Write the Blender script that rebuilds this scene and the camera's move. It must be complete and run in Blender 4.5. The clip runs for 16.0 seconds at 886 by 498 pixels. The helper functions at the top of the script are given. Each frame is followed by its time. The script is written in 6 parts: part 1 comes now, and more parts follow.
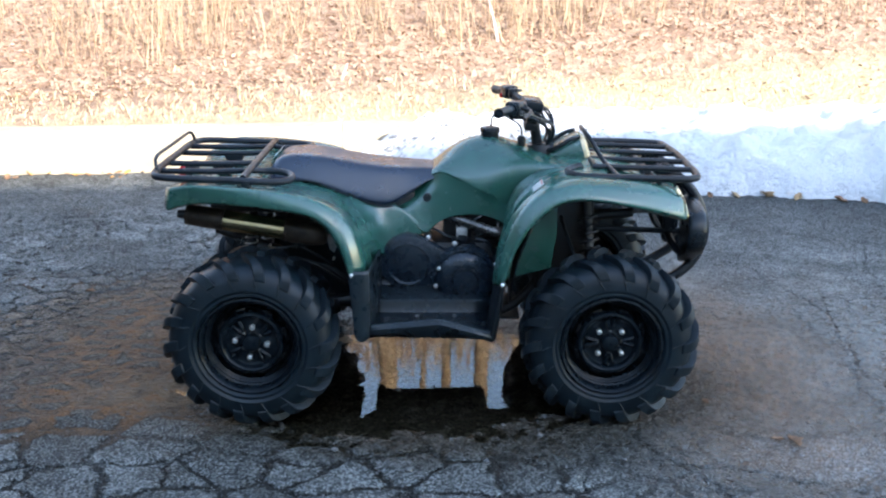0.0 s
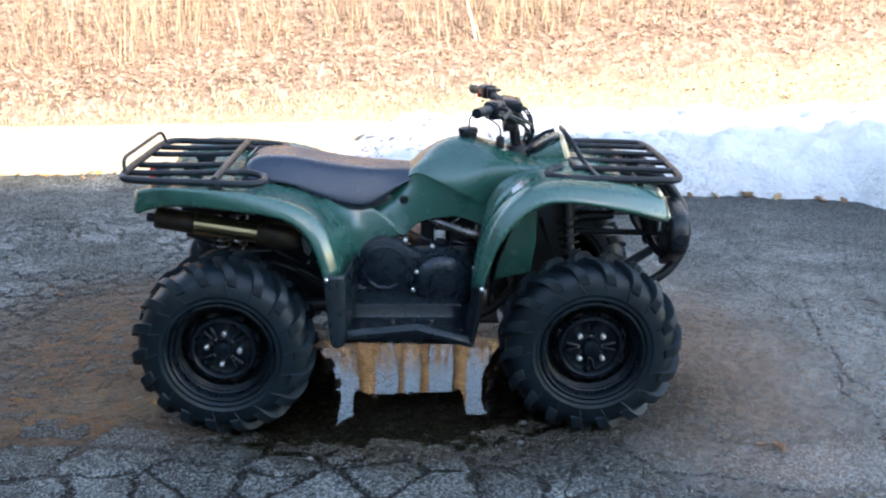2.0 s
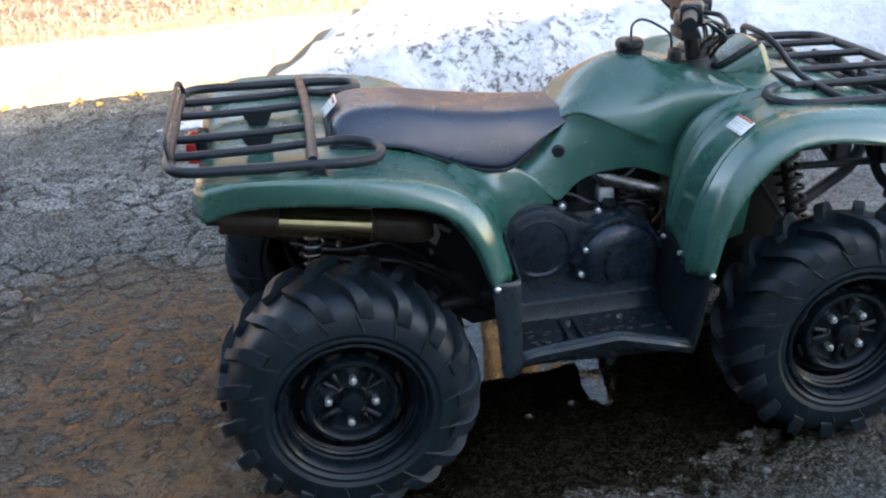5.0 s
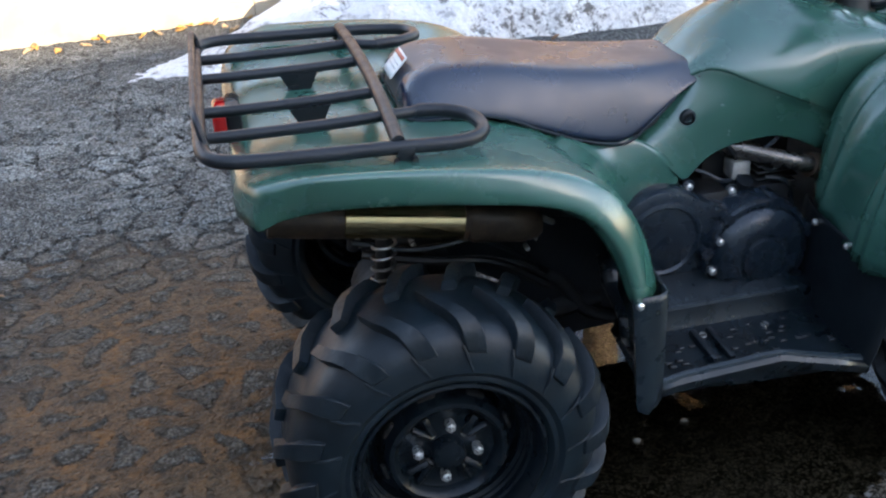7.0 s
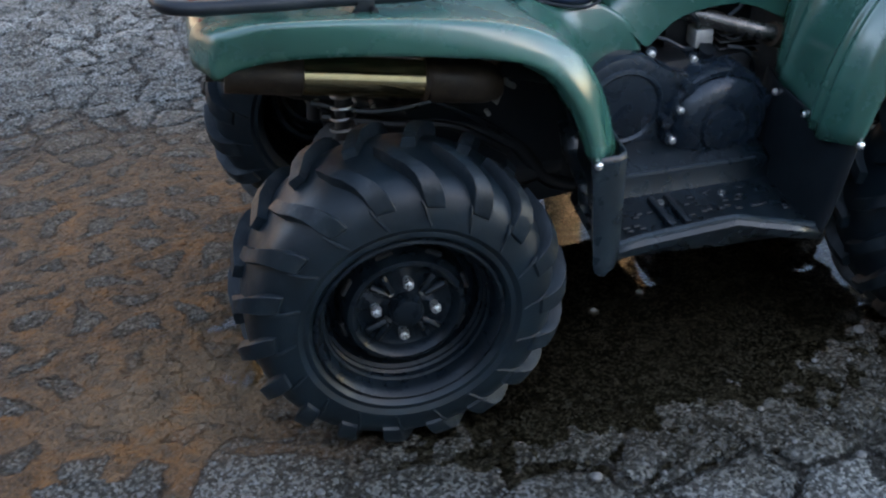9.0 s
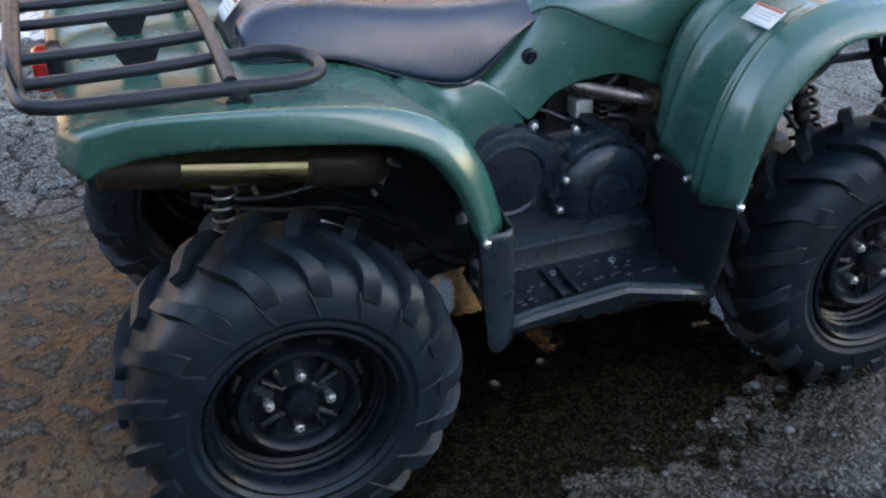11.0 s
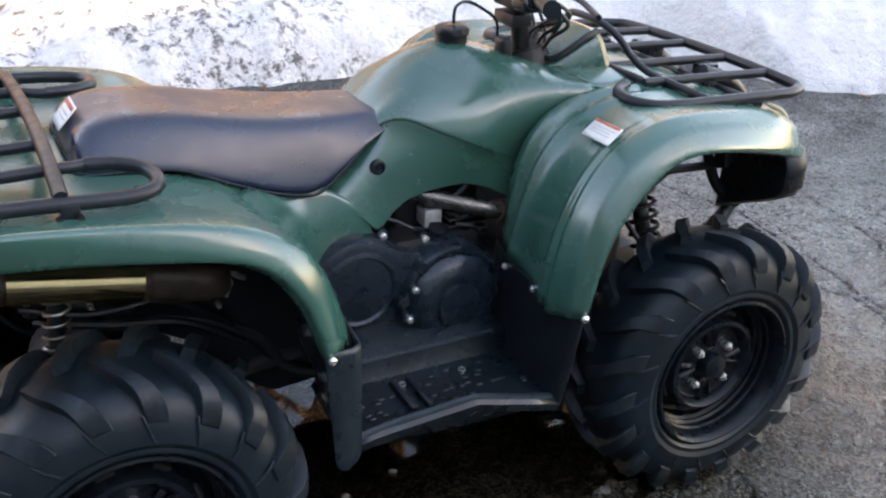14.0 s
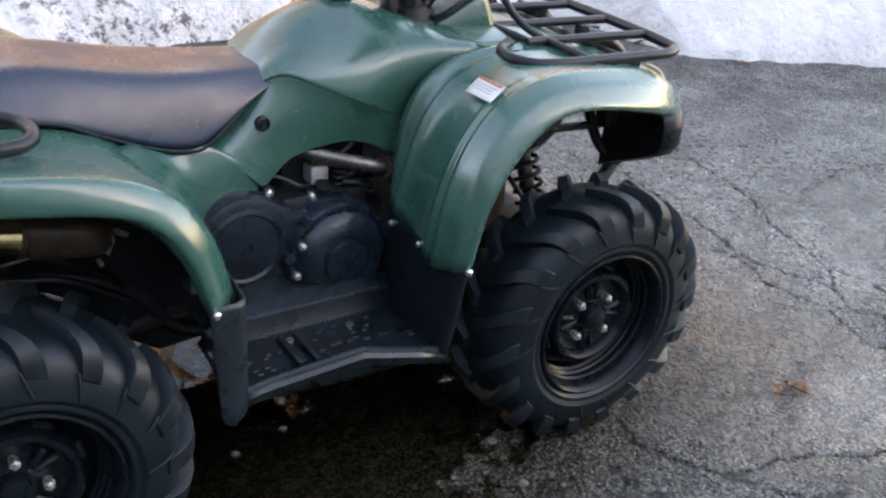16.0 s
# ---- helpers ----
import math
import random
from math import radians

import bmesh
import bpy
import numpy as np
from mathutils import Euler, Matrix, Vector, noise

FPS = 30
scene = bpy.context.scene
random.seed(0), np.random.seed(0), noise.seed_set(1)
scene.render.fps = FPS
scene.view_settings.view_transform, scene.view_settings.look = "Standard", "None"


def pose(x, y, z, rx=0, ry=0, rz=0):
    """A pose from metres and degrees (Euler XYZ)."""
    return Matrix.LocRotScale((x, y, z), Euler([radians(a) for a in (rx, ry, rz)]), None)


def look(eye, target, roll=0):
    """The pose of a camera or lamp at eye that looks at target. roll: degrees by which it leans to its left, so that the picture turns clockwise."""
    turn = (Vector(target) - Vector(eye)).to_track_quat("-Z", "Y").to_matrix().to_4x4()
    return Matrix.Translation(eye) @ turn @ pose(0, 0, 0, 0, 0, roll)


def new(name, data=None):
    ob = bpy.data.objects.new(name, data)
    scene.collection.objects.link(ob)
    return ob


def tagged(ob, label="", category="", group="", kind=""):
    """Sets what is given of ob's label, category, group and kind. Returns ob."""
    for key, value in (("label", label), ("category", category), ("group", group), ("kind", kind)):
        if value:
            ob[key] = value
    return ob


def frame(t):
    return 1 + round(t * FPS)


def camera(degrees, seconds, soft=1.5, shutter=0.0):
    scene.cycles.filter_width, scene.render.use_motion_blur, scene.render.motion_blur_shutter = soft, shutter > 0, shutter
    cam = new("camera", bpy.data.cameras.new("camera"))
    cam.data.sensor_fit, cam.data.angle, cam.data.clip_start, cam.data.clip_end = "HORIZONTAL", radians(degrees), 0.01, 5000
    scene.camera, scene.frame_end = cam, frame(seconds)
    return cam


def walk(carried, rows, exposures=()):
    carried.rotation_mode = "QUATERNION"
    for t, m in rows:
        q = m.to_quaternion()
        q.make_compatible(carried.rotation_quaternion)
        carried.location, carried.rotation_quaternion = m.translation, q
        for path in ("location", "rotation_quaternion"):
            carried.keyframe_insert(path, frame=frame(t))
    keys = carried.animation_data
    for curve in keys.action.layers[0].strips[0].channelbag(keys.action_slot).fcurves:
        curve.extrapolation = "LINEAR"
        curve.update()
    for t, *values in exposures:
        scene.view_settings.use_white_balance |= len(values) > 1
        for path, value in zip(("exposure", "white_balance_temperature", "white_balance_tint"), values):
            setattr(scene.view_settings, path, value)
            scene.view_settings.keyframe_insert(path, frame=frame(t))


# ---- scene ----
cam = camera(47.4, 16.0, soft=2.2)
PATH = [
    (0, (0.661, -3.734, 1.594), (0.66, -1.817, 1.024), 0.0),
    (0.5, (0.67, -3.714, 1.592), (0.679, -1.797, 1.022), -0.1),
    (1, (0.676, -3.698, 1.593), (0.697, -1.781, 1.022), -0.1),
    (1.5, (0.68, -3.681, 1.583), (0.703, -1.764, 1.015), -0.1),
    (2, (0.664, -3.653, 1.584), (0.706, -1.737, 1.013), 0.2),
    (2.5, (0.622, -3.62, 1.586), (0.66, -1.706, 1.005), -0.1),
    (3, (0.55, -3.533, 1.572), (0.536, -1.649, 0.903), -1.4),
    (3.5, (0.471, -3.305, 1.588), (0.394, -1.428, 0.901), -5.2),
    (4, (0.273, -3.036, 1.592), (0.321, -1.152, 0.922), -4.2),
    (4.5, (0.072, -2.766, 1.586), (0.269, -0.925, 0.829), -3.2),
    (7, (-0.274, -1.896, 1.473), (0.079, -0.17, 0.526), -3.2),
    (7.5, (-0.286, -1.918, 1.422), (0.046, -0.254, 0.362), -2.9),
    (8, (-0.289, -1.945, 1.395), (0.04, -0.315, 0.284), -2.2),
    (10.5, (-0.242, -1.911, 1.407), (0.301, -0.297, 0.358), -1.2),
    (11, (-0.23, -1.901, 1.417), (0.355, -0.278, 0.405), -1.6),
    (11.5, (-0.215, -1.896, 1.429), (0.415, -0.285, 0.425), -2.2),
    (12, (-0.199, -1.895, 1.448), (0.503, -0.273, 0.511), -0.3),
    (12.5, (-0.195, -1.891, 1.446), (0.567, -0.287, 0.526), 1.5),
    (13, (-0.189, -1.882, 1.452), (0.61, -0.283, 0.556), 1.9),
    (13.5, (-0.192, -1.872, 1.455), (0.636, -0.277, 0.579), 2.2),
    (14, (-0.184, -1.871, 1.455), (0.677, -0.287, 0.59), 2.1),
    (14.5, (-0.179, -1.869, 1.455), (0.708, -0.293, 0.601), 2.4),
    (15, (-0.171, -1.876, 1.461), (0.753, -0.323, 0.604), 2.3),
    (15.5, (-0.172, -1.896, 1.459), (0.809, -0.38, 0.598), 3.0),
    (16, (-0.176, -1.914, 1.445), (0.844, -0.455, 0.534), 4.5),
]
walk(cam, [(t, look(eye, target, roll)) for t, eye, target, roll in PATH], [(0.0, 2.70, 6850, 11), (4.5, 2.78, 7800, 14), (7.0, 2.82, 8000, 16), (10.5, 2.83, 7800, 15), (13.0, 2.88, 9000, 20), (16.0, 2.92, 9300, 23)])

# ---- world, sun, exposure ----
sun_dir = Vector((0.52, -0.76, 0.42)).normalized()
world = bpy.data.worlds.new("sky_world")
scene.world = world
world.use_nodes = True
wn = world.node_tree.nodes
sky = wn.new("ShaderNodeTexSky")
sky.sky_type = "NISHITA"
sky.sun_disc = False
sky.sun_elevation = math.asin(sun_dir.z)
sky.sun_rotation = math.atan2(sun_dir.x, sun_dir.y)
sky.air_density, sky.dust_density, sky.ozone_density = 1.0, 0.35, 1.0
wn["Background"].inputs["Strength"].default_value = 0.15
world.node_tree.links.new(sky.outputs["Color"], wn["Background"].inputs["Color"])
sun_data = bpy.data.lights.new("sun", "SUN")
sun_data.energy, sun_data.angle, sun_data.color = 2.25, radians(0.5), (1.0, 0.97, 0.93)
sun = new("sun", sun_data)
sun.matrix_world = look(sun_dir * 60, (0, 0, 0))


# ---- material helpers ----
class Mat:
    """A node material under construction."""

    def __init__(self, name, color=(0.5, 0.5, 0.5), rough=0.5, metal=0.0, spec=0.5, coat=0.0):
        self.m = bpy.data.materials.new(name)
        self.m.use_nodes = True
        self.t = self.m.node_tree
        self.b = self.t.nodes["Principled BSDF"]
        self.b.inputs["Base Color"].default_value = (*color, 1)
        self.b.inputs["Roughness"].default_value = rough
        self.b.inputs["Metallic"].default_value = metal
        self.b.inputs["Specular IOR Level"].default_value = spec
        self.b.inputs["Coat Weight"].default_value = coat
        self.b.inputs["Coat Roughness"].default_value = rough * 0.7
        self.geo = None

    def node(self, kind, **props):
        n = self.t.nodes.new(kind)
        for k, v in props.items():
            n.inputs[k.replace("_", " ")].default_value = v
        return n

    def link(self, a, b):
        self.t.links.new(a, b)

    def put(self, socket, value):
        if isinstance(value, bpy.types.NodeSocket):
            self.link(value, socket)
        else:
            socket.default_value = value

    def pos(self, local=False):
        if local:
            return self.node("ShaderNodeTexCoord").outputs["Object"]
        if self.geo is None:
            self.geo = self.node("ShaderNodeNewGeometry")
        return self.geo.outputs["Position"]

    def noise(self, scale, detail=4.0, rough=0.55, at=None, dist=0.0):
        n = self.node("ShaderNodeTexNoise", Scale=scale, Detail=detail, Roughness=rough, Distortion=dist)
        self.link(at or self.pos(), n.inputs["Vector"])
        return n.outputs["Fac"]

    def ramp(self, fac, lo, hi, a=0.0, b=1.0):
        n = self.node("ShaderNodeMapRange")
        n.interpolation_type = "SMOOTHSTEP"
        self.put(n.inputs["Value"], fac)
        for k, v in (("From Min", lo), ("From Max", hi), ("To Min", a), ("To Max", b)):
            n.inputs[k].default_value = v
        return n.outputs["Result"]

    def math(self, op, a, b=0.0):
        n = self.node("ShaderNodeMath")
        n.operation = op
        self.put(n.inputs[0], a)
        self.put(n.inputs[1], b)
        return n.outputs[0]

    def mix(self, fac, a, b):
        n = self.node("ShaderNodeMix")
        n.data_type = "RGBA"
        self.put(n.inputs["Factor"], fac)
        self.put(n.inputs[6], (*a, 1) if isinstance(a, tuple) else a)
        self.put(n.inputs[7], (*b, 1) if isinstance(b, tuple) else b)
        return n.outputs[2]

    def color(self, c):
        self.put(self.b.inputs["Base Color"], (*c, 1) if isinstance(c, tuple) else c)
        return self

    def rough(self, r):
        self.put(self.b.inputs["Roughness"], r)
        return self

    def bump(self, height, strength=0.3, distance=0.01):
        n = self.node("ShaderNodeBump", Distance=distance)
        self.put(n.inputs["Strength"], strength)
        old = self.b.inputs["Normal"].links
        if old:
            self.link(old[0].from_socket, n.inputs["Normal"])
        self.put(n.inputs["Height"], height)
        self.link(n.outputs["Normal"], self.b.inputs["Normal"])
        return self

    def blob(self, x, y, rx, ry, soft=0.35, wob=0.25, scale=3.0):
        """1 inside an uneven ellipse on the ground, 0 outside."""
        s = self.node("ShaderNodeSeparateXYZ")
        self.link(self.pos(), s.inputs[0])
        dx = self.math("DIVIDE", self.math("SUBTRACT", s.outputs[0], x), rx)
        dy = self.math("DIVIDE", self.math("SUBTRACT", s.outputs[1], y), ry)
        d = self.math("SQRT", self.math("ADD", self.math("MULTIPLY", dx, dx), self.math("MULTIPLY", dy, dy)))
        d = self.math("ADD", d, self.math("MULTIPLY", self.math("SUBTRACT", self.noise(scale, 5.0, 0.6), 0.5), wob * 4))
        return self.ramp(d, 1.0 + soft, 1.0 - soft)


def plain(name, color, rough=0.5, metal=0.0, var=0.25, scale=12.0, bump=0.0, bscale=150.0, spec=0.5, coat=0.0, dust=None, dust_amount=0.5):
    """A surface with blotches, fine grain and, where given, a film of dust."""
    m = Mat(name, color, rough, metal, spec, coat)
    dark = tuple(c * (1 - var) for c in color)
    light = tuple(min(1, c * (1 + var)) for c in color)
    c = m.mix(m.ramp(m.noise(scale), 0.3, 0.7), dark, light)
    if dust:
        c = m.mix(m.ramp(m.noise(scale * 2.3, 6.0, 0.65), 0.5, 0.75, 0.0, dust_amount), c, dust)
    m.color(c)
    m.rough(m.ramp(m.noise(scale * 1.7, 5.0), 0.3, 0.7, max(0.03, rough - 0.08), min(1.0, rough + 0.1)))
    if bump:
        m.bump(m.noise(bscale, 3.0), bump, 0.004)
    return m.m


GREEN = plain("green_plastic", (0.020, 0.090, 0.068), 0.23, var=0.12, scale=5.0, dust=(0.045, 0.112, 0.090), dust_amount=0.10, bump=0.012, bscale=40.0, spec=1.0)
BLACK = plain("black_plastic", (0.006, 0.0095, 0.0125), 0.32, var=0.25, scale=14.0, dust=(0.020, 0.027, 0.032), dust_amount=0.2, bump=0.08, bscale=350.0, spec=0.4)
TUB = plain("grey_black_plastic", (0.010, 0.0180, 0.0235), 0.30, var=0.25, scale=14.0, dust=(0.040, 0.052, 0.060), dust_amount=0.4, bump=0.06, bscale=300.0, spec=0.4)
RUBBER = plain("tyre_rubber", (0.0040, 0.0100, 0.0145), 0.42, var=0.3, scale=13.0, dust=(0.020, 0.028, 0.033), dust_amount=0.3, bump=0.12, bscale=130.0, spec=0.30)
LUG = plain("worn_tread_rubber", (0.0048, 0.0105, 0.0148), 0.46, var=0.3, scale=18.0, dust=(0.042, 0.050, 0.054), dust_amount=0.42, bump=0.25, bscale=110.0, spec=0.30)
WELL = plain("dark_floor_plastic", (0.0055, 0.0105, 0.0140), 0.30, var=0.25, scale=14.0, dust=(0.022, 0.030, 0.036), dust_amount=0.2, bump=0.06, bscale=300.0, spec=0.4)
VINYL = plain("black_vinyl", (0.0055, 0.0140, 0.033), 0.29, var=0.12, scale=6.0, dust=(0.013, 0.020, 0.034), dust_amount=0.12, bump=0.015, bscale=420.0, spec=0.75)
RACK = plain("black_rack_paint", (0.010, 0.013, 0.017), 0.36, var=0.2, scale=20.0, dust=(0.045, 0.050, 0.055), dust_amount=0.22, bump=0.08, bscale=300.0, spec=0.35)
RIM = plain("black_wheel_paint", (0.0040, 0.0075, 0.0105), 0.30, var=0.2, scale=20.0, dust=(0.016, 0.022, 0.027), dust_amount=0.10, spec=0.20)
ZINC = plain("zinc_bolt", (0.75, 0.75, 0.73), 0.3, metal=0.9, var=0.1, scale=90.0)
PIPE = plain("grey_exhaust_pipe", (0.32, 0.32, 0.31), 0.38, metal=0.9, var=0.25, scale=30.0)
HEADER = plain("dark_exhaust_pipe", (0.13, 0.12, 0.11), 0.26, metal=0.9, var=0.25, scale=24.0)
RUST = plain("rusty_brown_steel", (0.052, 0.035, 0.024), 0.45, metal=0.4, var=0.4, scale=22.0, dust=(0.12, 0.080, 0.050), dust_amount=0.35, bump=0.2, bscale=160.0)
MUFF = plain("tarnished_muffler", (0.50, 0.38, 0.20), 0.17, metal=0.95, var=0.15, scale=9.0, dust=(0.16, 0.11, 0.06), dust_amount=0.35)
ALLOY = plain("cast_alloy", (0.42, 0.42, 0.40), 0.5, metal=0.6, var=0.2, scale=40.0)
FIN = plain("dark_cast_alloy", (0.045, 0.043, 0.040), 0.42, metal=0.5, var=0.25, scale=30.0)
DARK = plain("dark_frame_steel", (0.006, 0.0065, 0.0075), 0.45, var=0.3, scale=25.0, dust=(0.030, 0.026, 0.022), dust_amount=0.35)
ENGINE = plain("black_engine_cover", (0.0075, 0.0140, 0.0210), 0.25, var=0.18, scale=16.0, dust=(0.030, 0.042, 0.052), dust_amount=0.28, bump=0.02, bscale=240.0, spec=0.5)
RED = plain("red_lens", (0.55, 0.012, 0.012), 0.15, var=0.1, coat=0.5)
LENS = plain("cream_lens", (0.75, 0.62, 0.38), 0.2, var=0.08, coat=0.5)
WHITE = plain("white_label", (0.78, 0.77, 0.74), 0.45, var=0.04)
# darker variant of TUB; the front guard's deep shade is put into this colour
GUARD = plain("matt_black_plastic", (0.005, 0.008, 0.0105), 0.42, var=0.2, scale=14.0, dust=(0.016, 0.021, 0.025), dust_amount=0.2, bump=0.08, bscale=300.0, spec=0.28)
ORANGE = plain("red_label_ink", (0.55, 0.16, 0.10), 0.5, var=0.08)
INK = plain("grey_label_ink", (0.60, 0.59, 0.57), 0.5, var=0.05)


# ---- mesh helpers ----
def catmull(points, per=6):
    p = [Vector(q) for q in points]
    if len(p) < 3:
        return p
    p = [2 * p[0] - p[1]] + p + [2 * p[-1] - p[-2]]
    out = []
    for i in range(1, len(p) - 2):
        a, b, c, d = p[i - 1:i + 3]
        for k in range(per):
            t = k / per
            out.append(0.5 * (2 * b + (c - a) * t + (2 * a - 5 * b + 4 * c - d) * t * t + (3 * b - a - 3 * c + d) * t ** 3))
    out.append(p[-2])
    return out


def rounded(points, r=0.03, n=4):
    """A polyline with its corners rounded."""
    p = [Vector(q) for q in points]
    out = [p[0]]
    for a, b, c in zip(p, p[1:], p[2:]):
        ra = min(r, (a - b).length * 0.45, (c - b).length * 0.45)
        s, e = b + (a - b).normalized() * ra, b + (c - b).normalized() * ra
        for k in range(n + 1):
            t = k / n
            out.append((1 - t) ** 2 * s + 2 * t * (1 - t) * b + t * t * e)
    out.append(p[-1])
    return out


def sweep(bm, path, r, sides=10, closed=False):
    """A round bar along a path; r is one radius or one for each point."""
    path = [Vector(q) for q in path]
    n = len(path)
    radii = r if isinstance(r, (list, tuple)) else [r] * n
    ref, rings = None, []
    for i, q in enumerate(path):
        if closed:
            t = path[(i + 1) % n] - path[i - 1]
        else:
            t = path[min(i + 1, n - 1)] - path[max(i - 1, 0)]
        t.normalize()
        if ref is None:
            ref = t.orthogonal()
        u = (ref - t * ref.dot(t)).normalized()
        ref = u
        v = t.cross(u)
        rings.append([bm.verts.new(q + radii[i] * (math.cos(k * math.tau / sides) * u + math.sin(k * math.tau / sides) * v)) for k in range(sides)])
    for i in range(n if closed else n - 1):
        a, b = rings[i], rings[(i + 1) % n]
        for k in range(sides):
            bm.faces.new((a[k], a[(k + 1) % sides], b[(k + 1) % sides], b[k]))
    if not closed:
        bm.faces.new(rings[0][::-1])
        bm.faces.new(rings[-1])
    return bm


def tube(points, r=0.012, sides=10, smooth=6, corner=None, closed=False):
    bm = bmesh.new()
    path = rounded(points, corner) if corner else catmull(points, smooth)
    if isinstance(r, (list, tuple)):
        at = np.linspace(0, len(r) - 1, len(path))
        r = [float(v) for v in np.interp(at, range(len(r)), r)]
    return sweep(bm, path, r, sides, closed)


def grid_bm(rows, crease=None, across=None):
    """A sheet through rows of points; crease: how sharp some of the rows are; across: the same for single steps (row, station) between two rows."""
    bm = bmesh.new()
    layer = bm.edges.layers.float.new("crease_edge") if crease or across else None
    v = [[bm.verts.new(q) for q in row] for row in rows]
    for a, b in zip(v, v[1:]):
        for i in range(len(a) - 1):
            bm.faces.new((a[i], a[i + 1], b[i + 1], b[i]))
    for k, sharp in (crease or {}).items():
        for p, q in zip(v[k], v[k][1:]):
            e = bm.edges.get((p, q))
            if e:
                e[layer] = sharp
    for (k, i), sharp in (across or {}).items():
        e = bm.edges.get((v[k][i], v[k + 1][i]))
        if e:
            e[layer] = sharp
    return bm


def mirrored(bm):
    """Adds the other half, over the plane y = 0."""
    geom = bmesh.ops.duplicate(bm, geom=bm.verts[:] + bm.edges[:] + bm.faces[:])["geom"]
    for g in geom:
        if isinstance(g, bmesh.types.BMVert):
            g.co.y = -g.co.y
    bmesh.ops.reverse_faces(bm, faces=[g for g in geom if isinstance(g, bmesh.types.BMFace)])
    bmesh.ops.remove_doubles(bm, verts=bm.verts[:], dist=0.0005)
    return bm


def ring_loft(rings, caps=True):
    bm = bmesh.new()
    v = [[bm.verts.new(q) for q in ring] for ring in rings]
    n = len(v[0])
    for a, b in zip(v, v[1:]):
        for i in range(n):
            bm.faces.new((a[i], a[(i + 1) % n], b[(i + 1) % n], b[i]))
    if caps:
        bm.faces.new(v[0][::-1])
        bm.faces.new(v[-1])
    return bm


def lathe(profile, steps=48, axis="y"):
    """Turns (radius, along) pairs about the y axis."""
    bm = bmesh.new()
    rings = []
    for r, a in profile:
        if r < 1e-6:
            rings.append([bm.verts.new((0, a, 0))])
        else:
            rings.append([bm.verts.new((r * math.cos(k * math.tau / steps), a, r * math.sin(k * math.tau / steps))) for k in range(steps)])
    for a, b in zip(rings, rings[1:]):
        for k in range(steps):
            q = [a[k % len(a)], a[(k + 1) % len(a)], b[(k + 1) % len(b)], b[k % len(b)]]
            q = list(dict.fromkeys(q))
            if len(q) > 2:
                bm.faces.new(q)
    bmesh.ops.recalc_face_normals(bm, faces=bm.faces[:])
    return bm


def box(x0, x1, y0, y1, z0, z1, bevel=0.004, seg=2, bm=None, m=None):
    own = bmesh.new()
    vs = bmesh.ops.create_cube(own, size=1.0)["verts"]
    for v in vs:
        v.co = Vector((x0 + (v.co.x + 0.5) * (x1 - x0), y0 + (v.co.y + 0.5) * (y1 - y0), z0 + (v.co.z + 0.5) * (z1 - z0)))
    if bevel:
        bmesh.ops.bevel(own, geom=own.edges[:], offset=bevel, segments=seg, profile=0.5, affect="EDGES")
    if m is not None:
        own.transform(m)
    if bm is None:
        return own
    return join(bm, own)


def join(bm, other):
    """Takes another bmesh into bm."""
    base = {v: bm.verts.new(v.co) for v in other.verts}
    for f in other.faces:
        try:
            bm.faces.new([base[v] for v in f.verts])
        except ValueError:
            pass
    other.free()
    return bm


def prism(outline, y0, y1, bevel=0.004):
    """An outline in x and z, made thick along y, its edges rounded."""
    bm = bmesh.new()
    f = bm.faces.new([bm.verts.new((x, y0, z)) for x, z in outline])
    geom = bmesh.ops.extrude_face_region(bm, geom=[f])["geom"]
    for g in geom:
        if isinstance(g, bmesh.types.BMVert):
            g.co.y = y1
    bmesh.ops.recalc_face_normals(bm, faces=bm.faces[:])
    if bevel:
        caps = [e for e in bm.edges if abs(e.verts[0].co.y - e.verts[1].co.y) < 1e-6]
        bmesh.ops.bevel(bm, geom=caps, offset=bevel, segments=2, profile=0.5, affect="EDGES")
    return bm


def part(name, bm, material, parent=None, label="", smooth=True, sub=0, thick=0.0, angle=40):
    """Links a bmesh as one mesh object under a thing or a part."""
    bmesh.ops.recalc_face_normals(bm, faces=bm.faces[:])
    me = bpy.data.meshes.new(name)
    if smooth:
        for f in bm.faces:
            f.smooth = True
        for e in bm.edges:
            if len(e.link_faces) == 2 and e.calc_face_angle(0) > radians(angle) and not sub:
                e.smooth = False
    bm.to_mesh(me)
    bm.free()
    me.materials.append(material)
    ob = new(name, me)
    if sub:
        s = ob.modifiers.new("round", "SUBSURF")
        s.levels = s.render_levels = sub
    if thick:
        s = ob.modifiers.new("thick", "SOLIDIFY")
        s.thickness, s.offset = thick, 0.0
    if parent is not None:
        ob.parent = parent
    return tagged(ob, label)


def thing(name, label, category, at=(0, 0, 0), group=""):
    ob = new(name)
    ob.empty_display_size = 0.1
    ob.location = at
    return tagged(ob, label, category, group)


# ---- large structure ----
def kerb_y(x):
    return 3.58 + 0.10 * (x + 2.0)


def smooth01(a, b, v):
    t = np.clip((v - a) / (b - a), 0, 1)
    return t * t * (3 - 2 * t)


def wave(x, y, f, seed=0.0):
    """Cheap smooth noise, for arrays."""
    return (np.sin(f * x * 1.3 + seed) * np.cos(f * y * 1.1 + 2.1 * seed) + 0.6 * np.sin(f * (0.7 * x + 1.9 * y) + 1.7 + seed)
            + 0.5 * np.cos(f * (2.3 * x - 1.4 * y) + 0.6 * seed)) / 2.1


def ell(x, y, cx, cy, rx, ry):
    return np.sqrt(((x - cx) / rx) ** 2 + ((y - cy) / ry) ** 2)


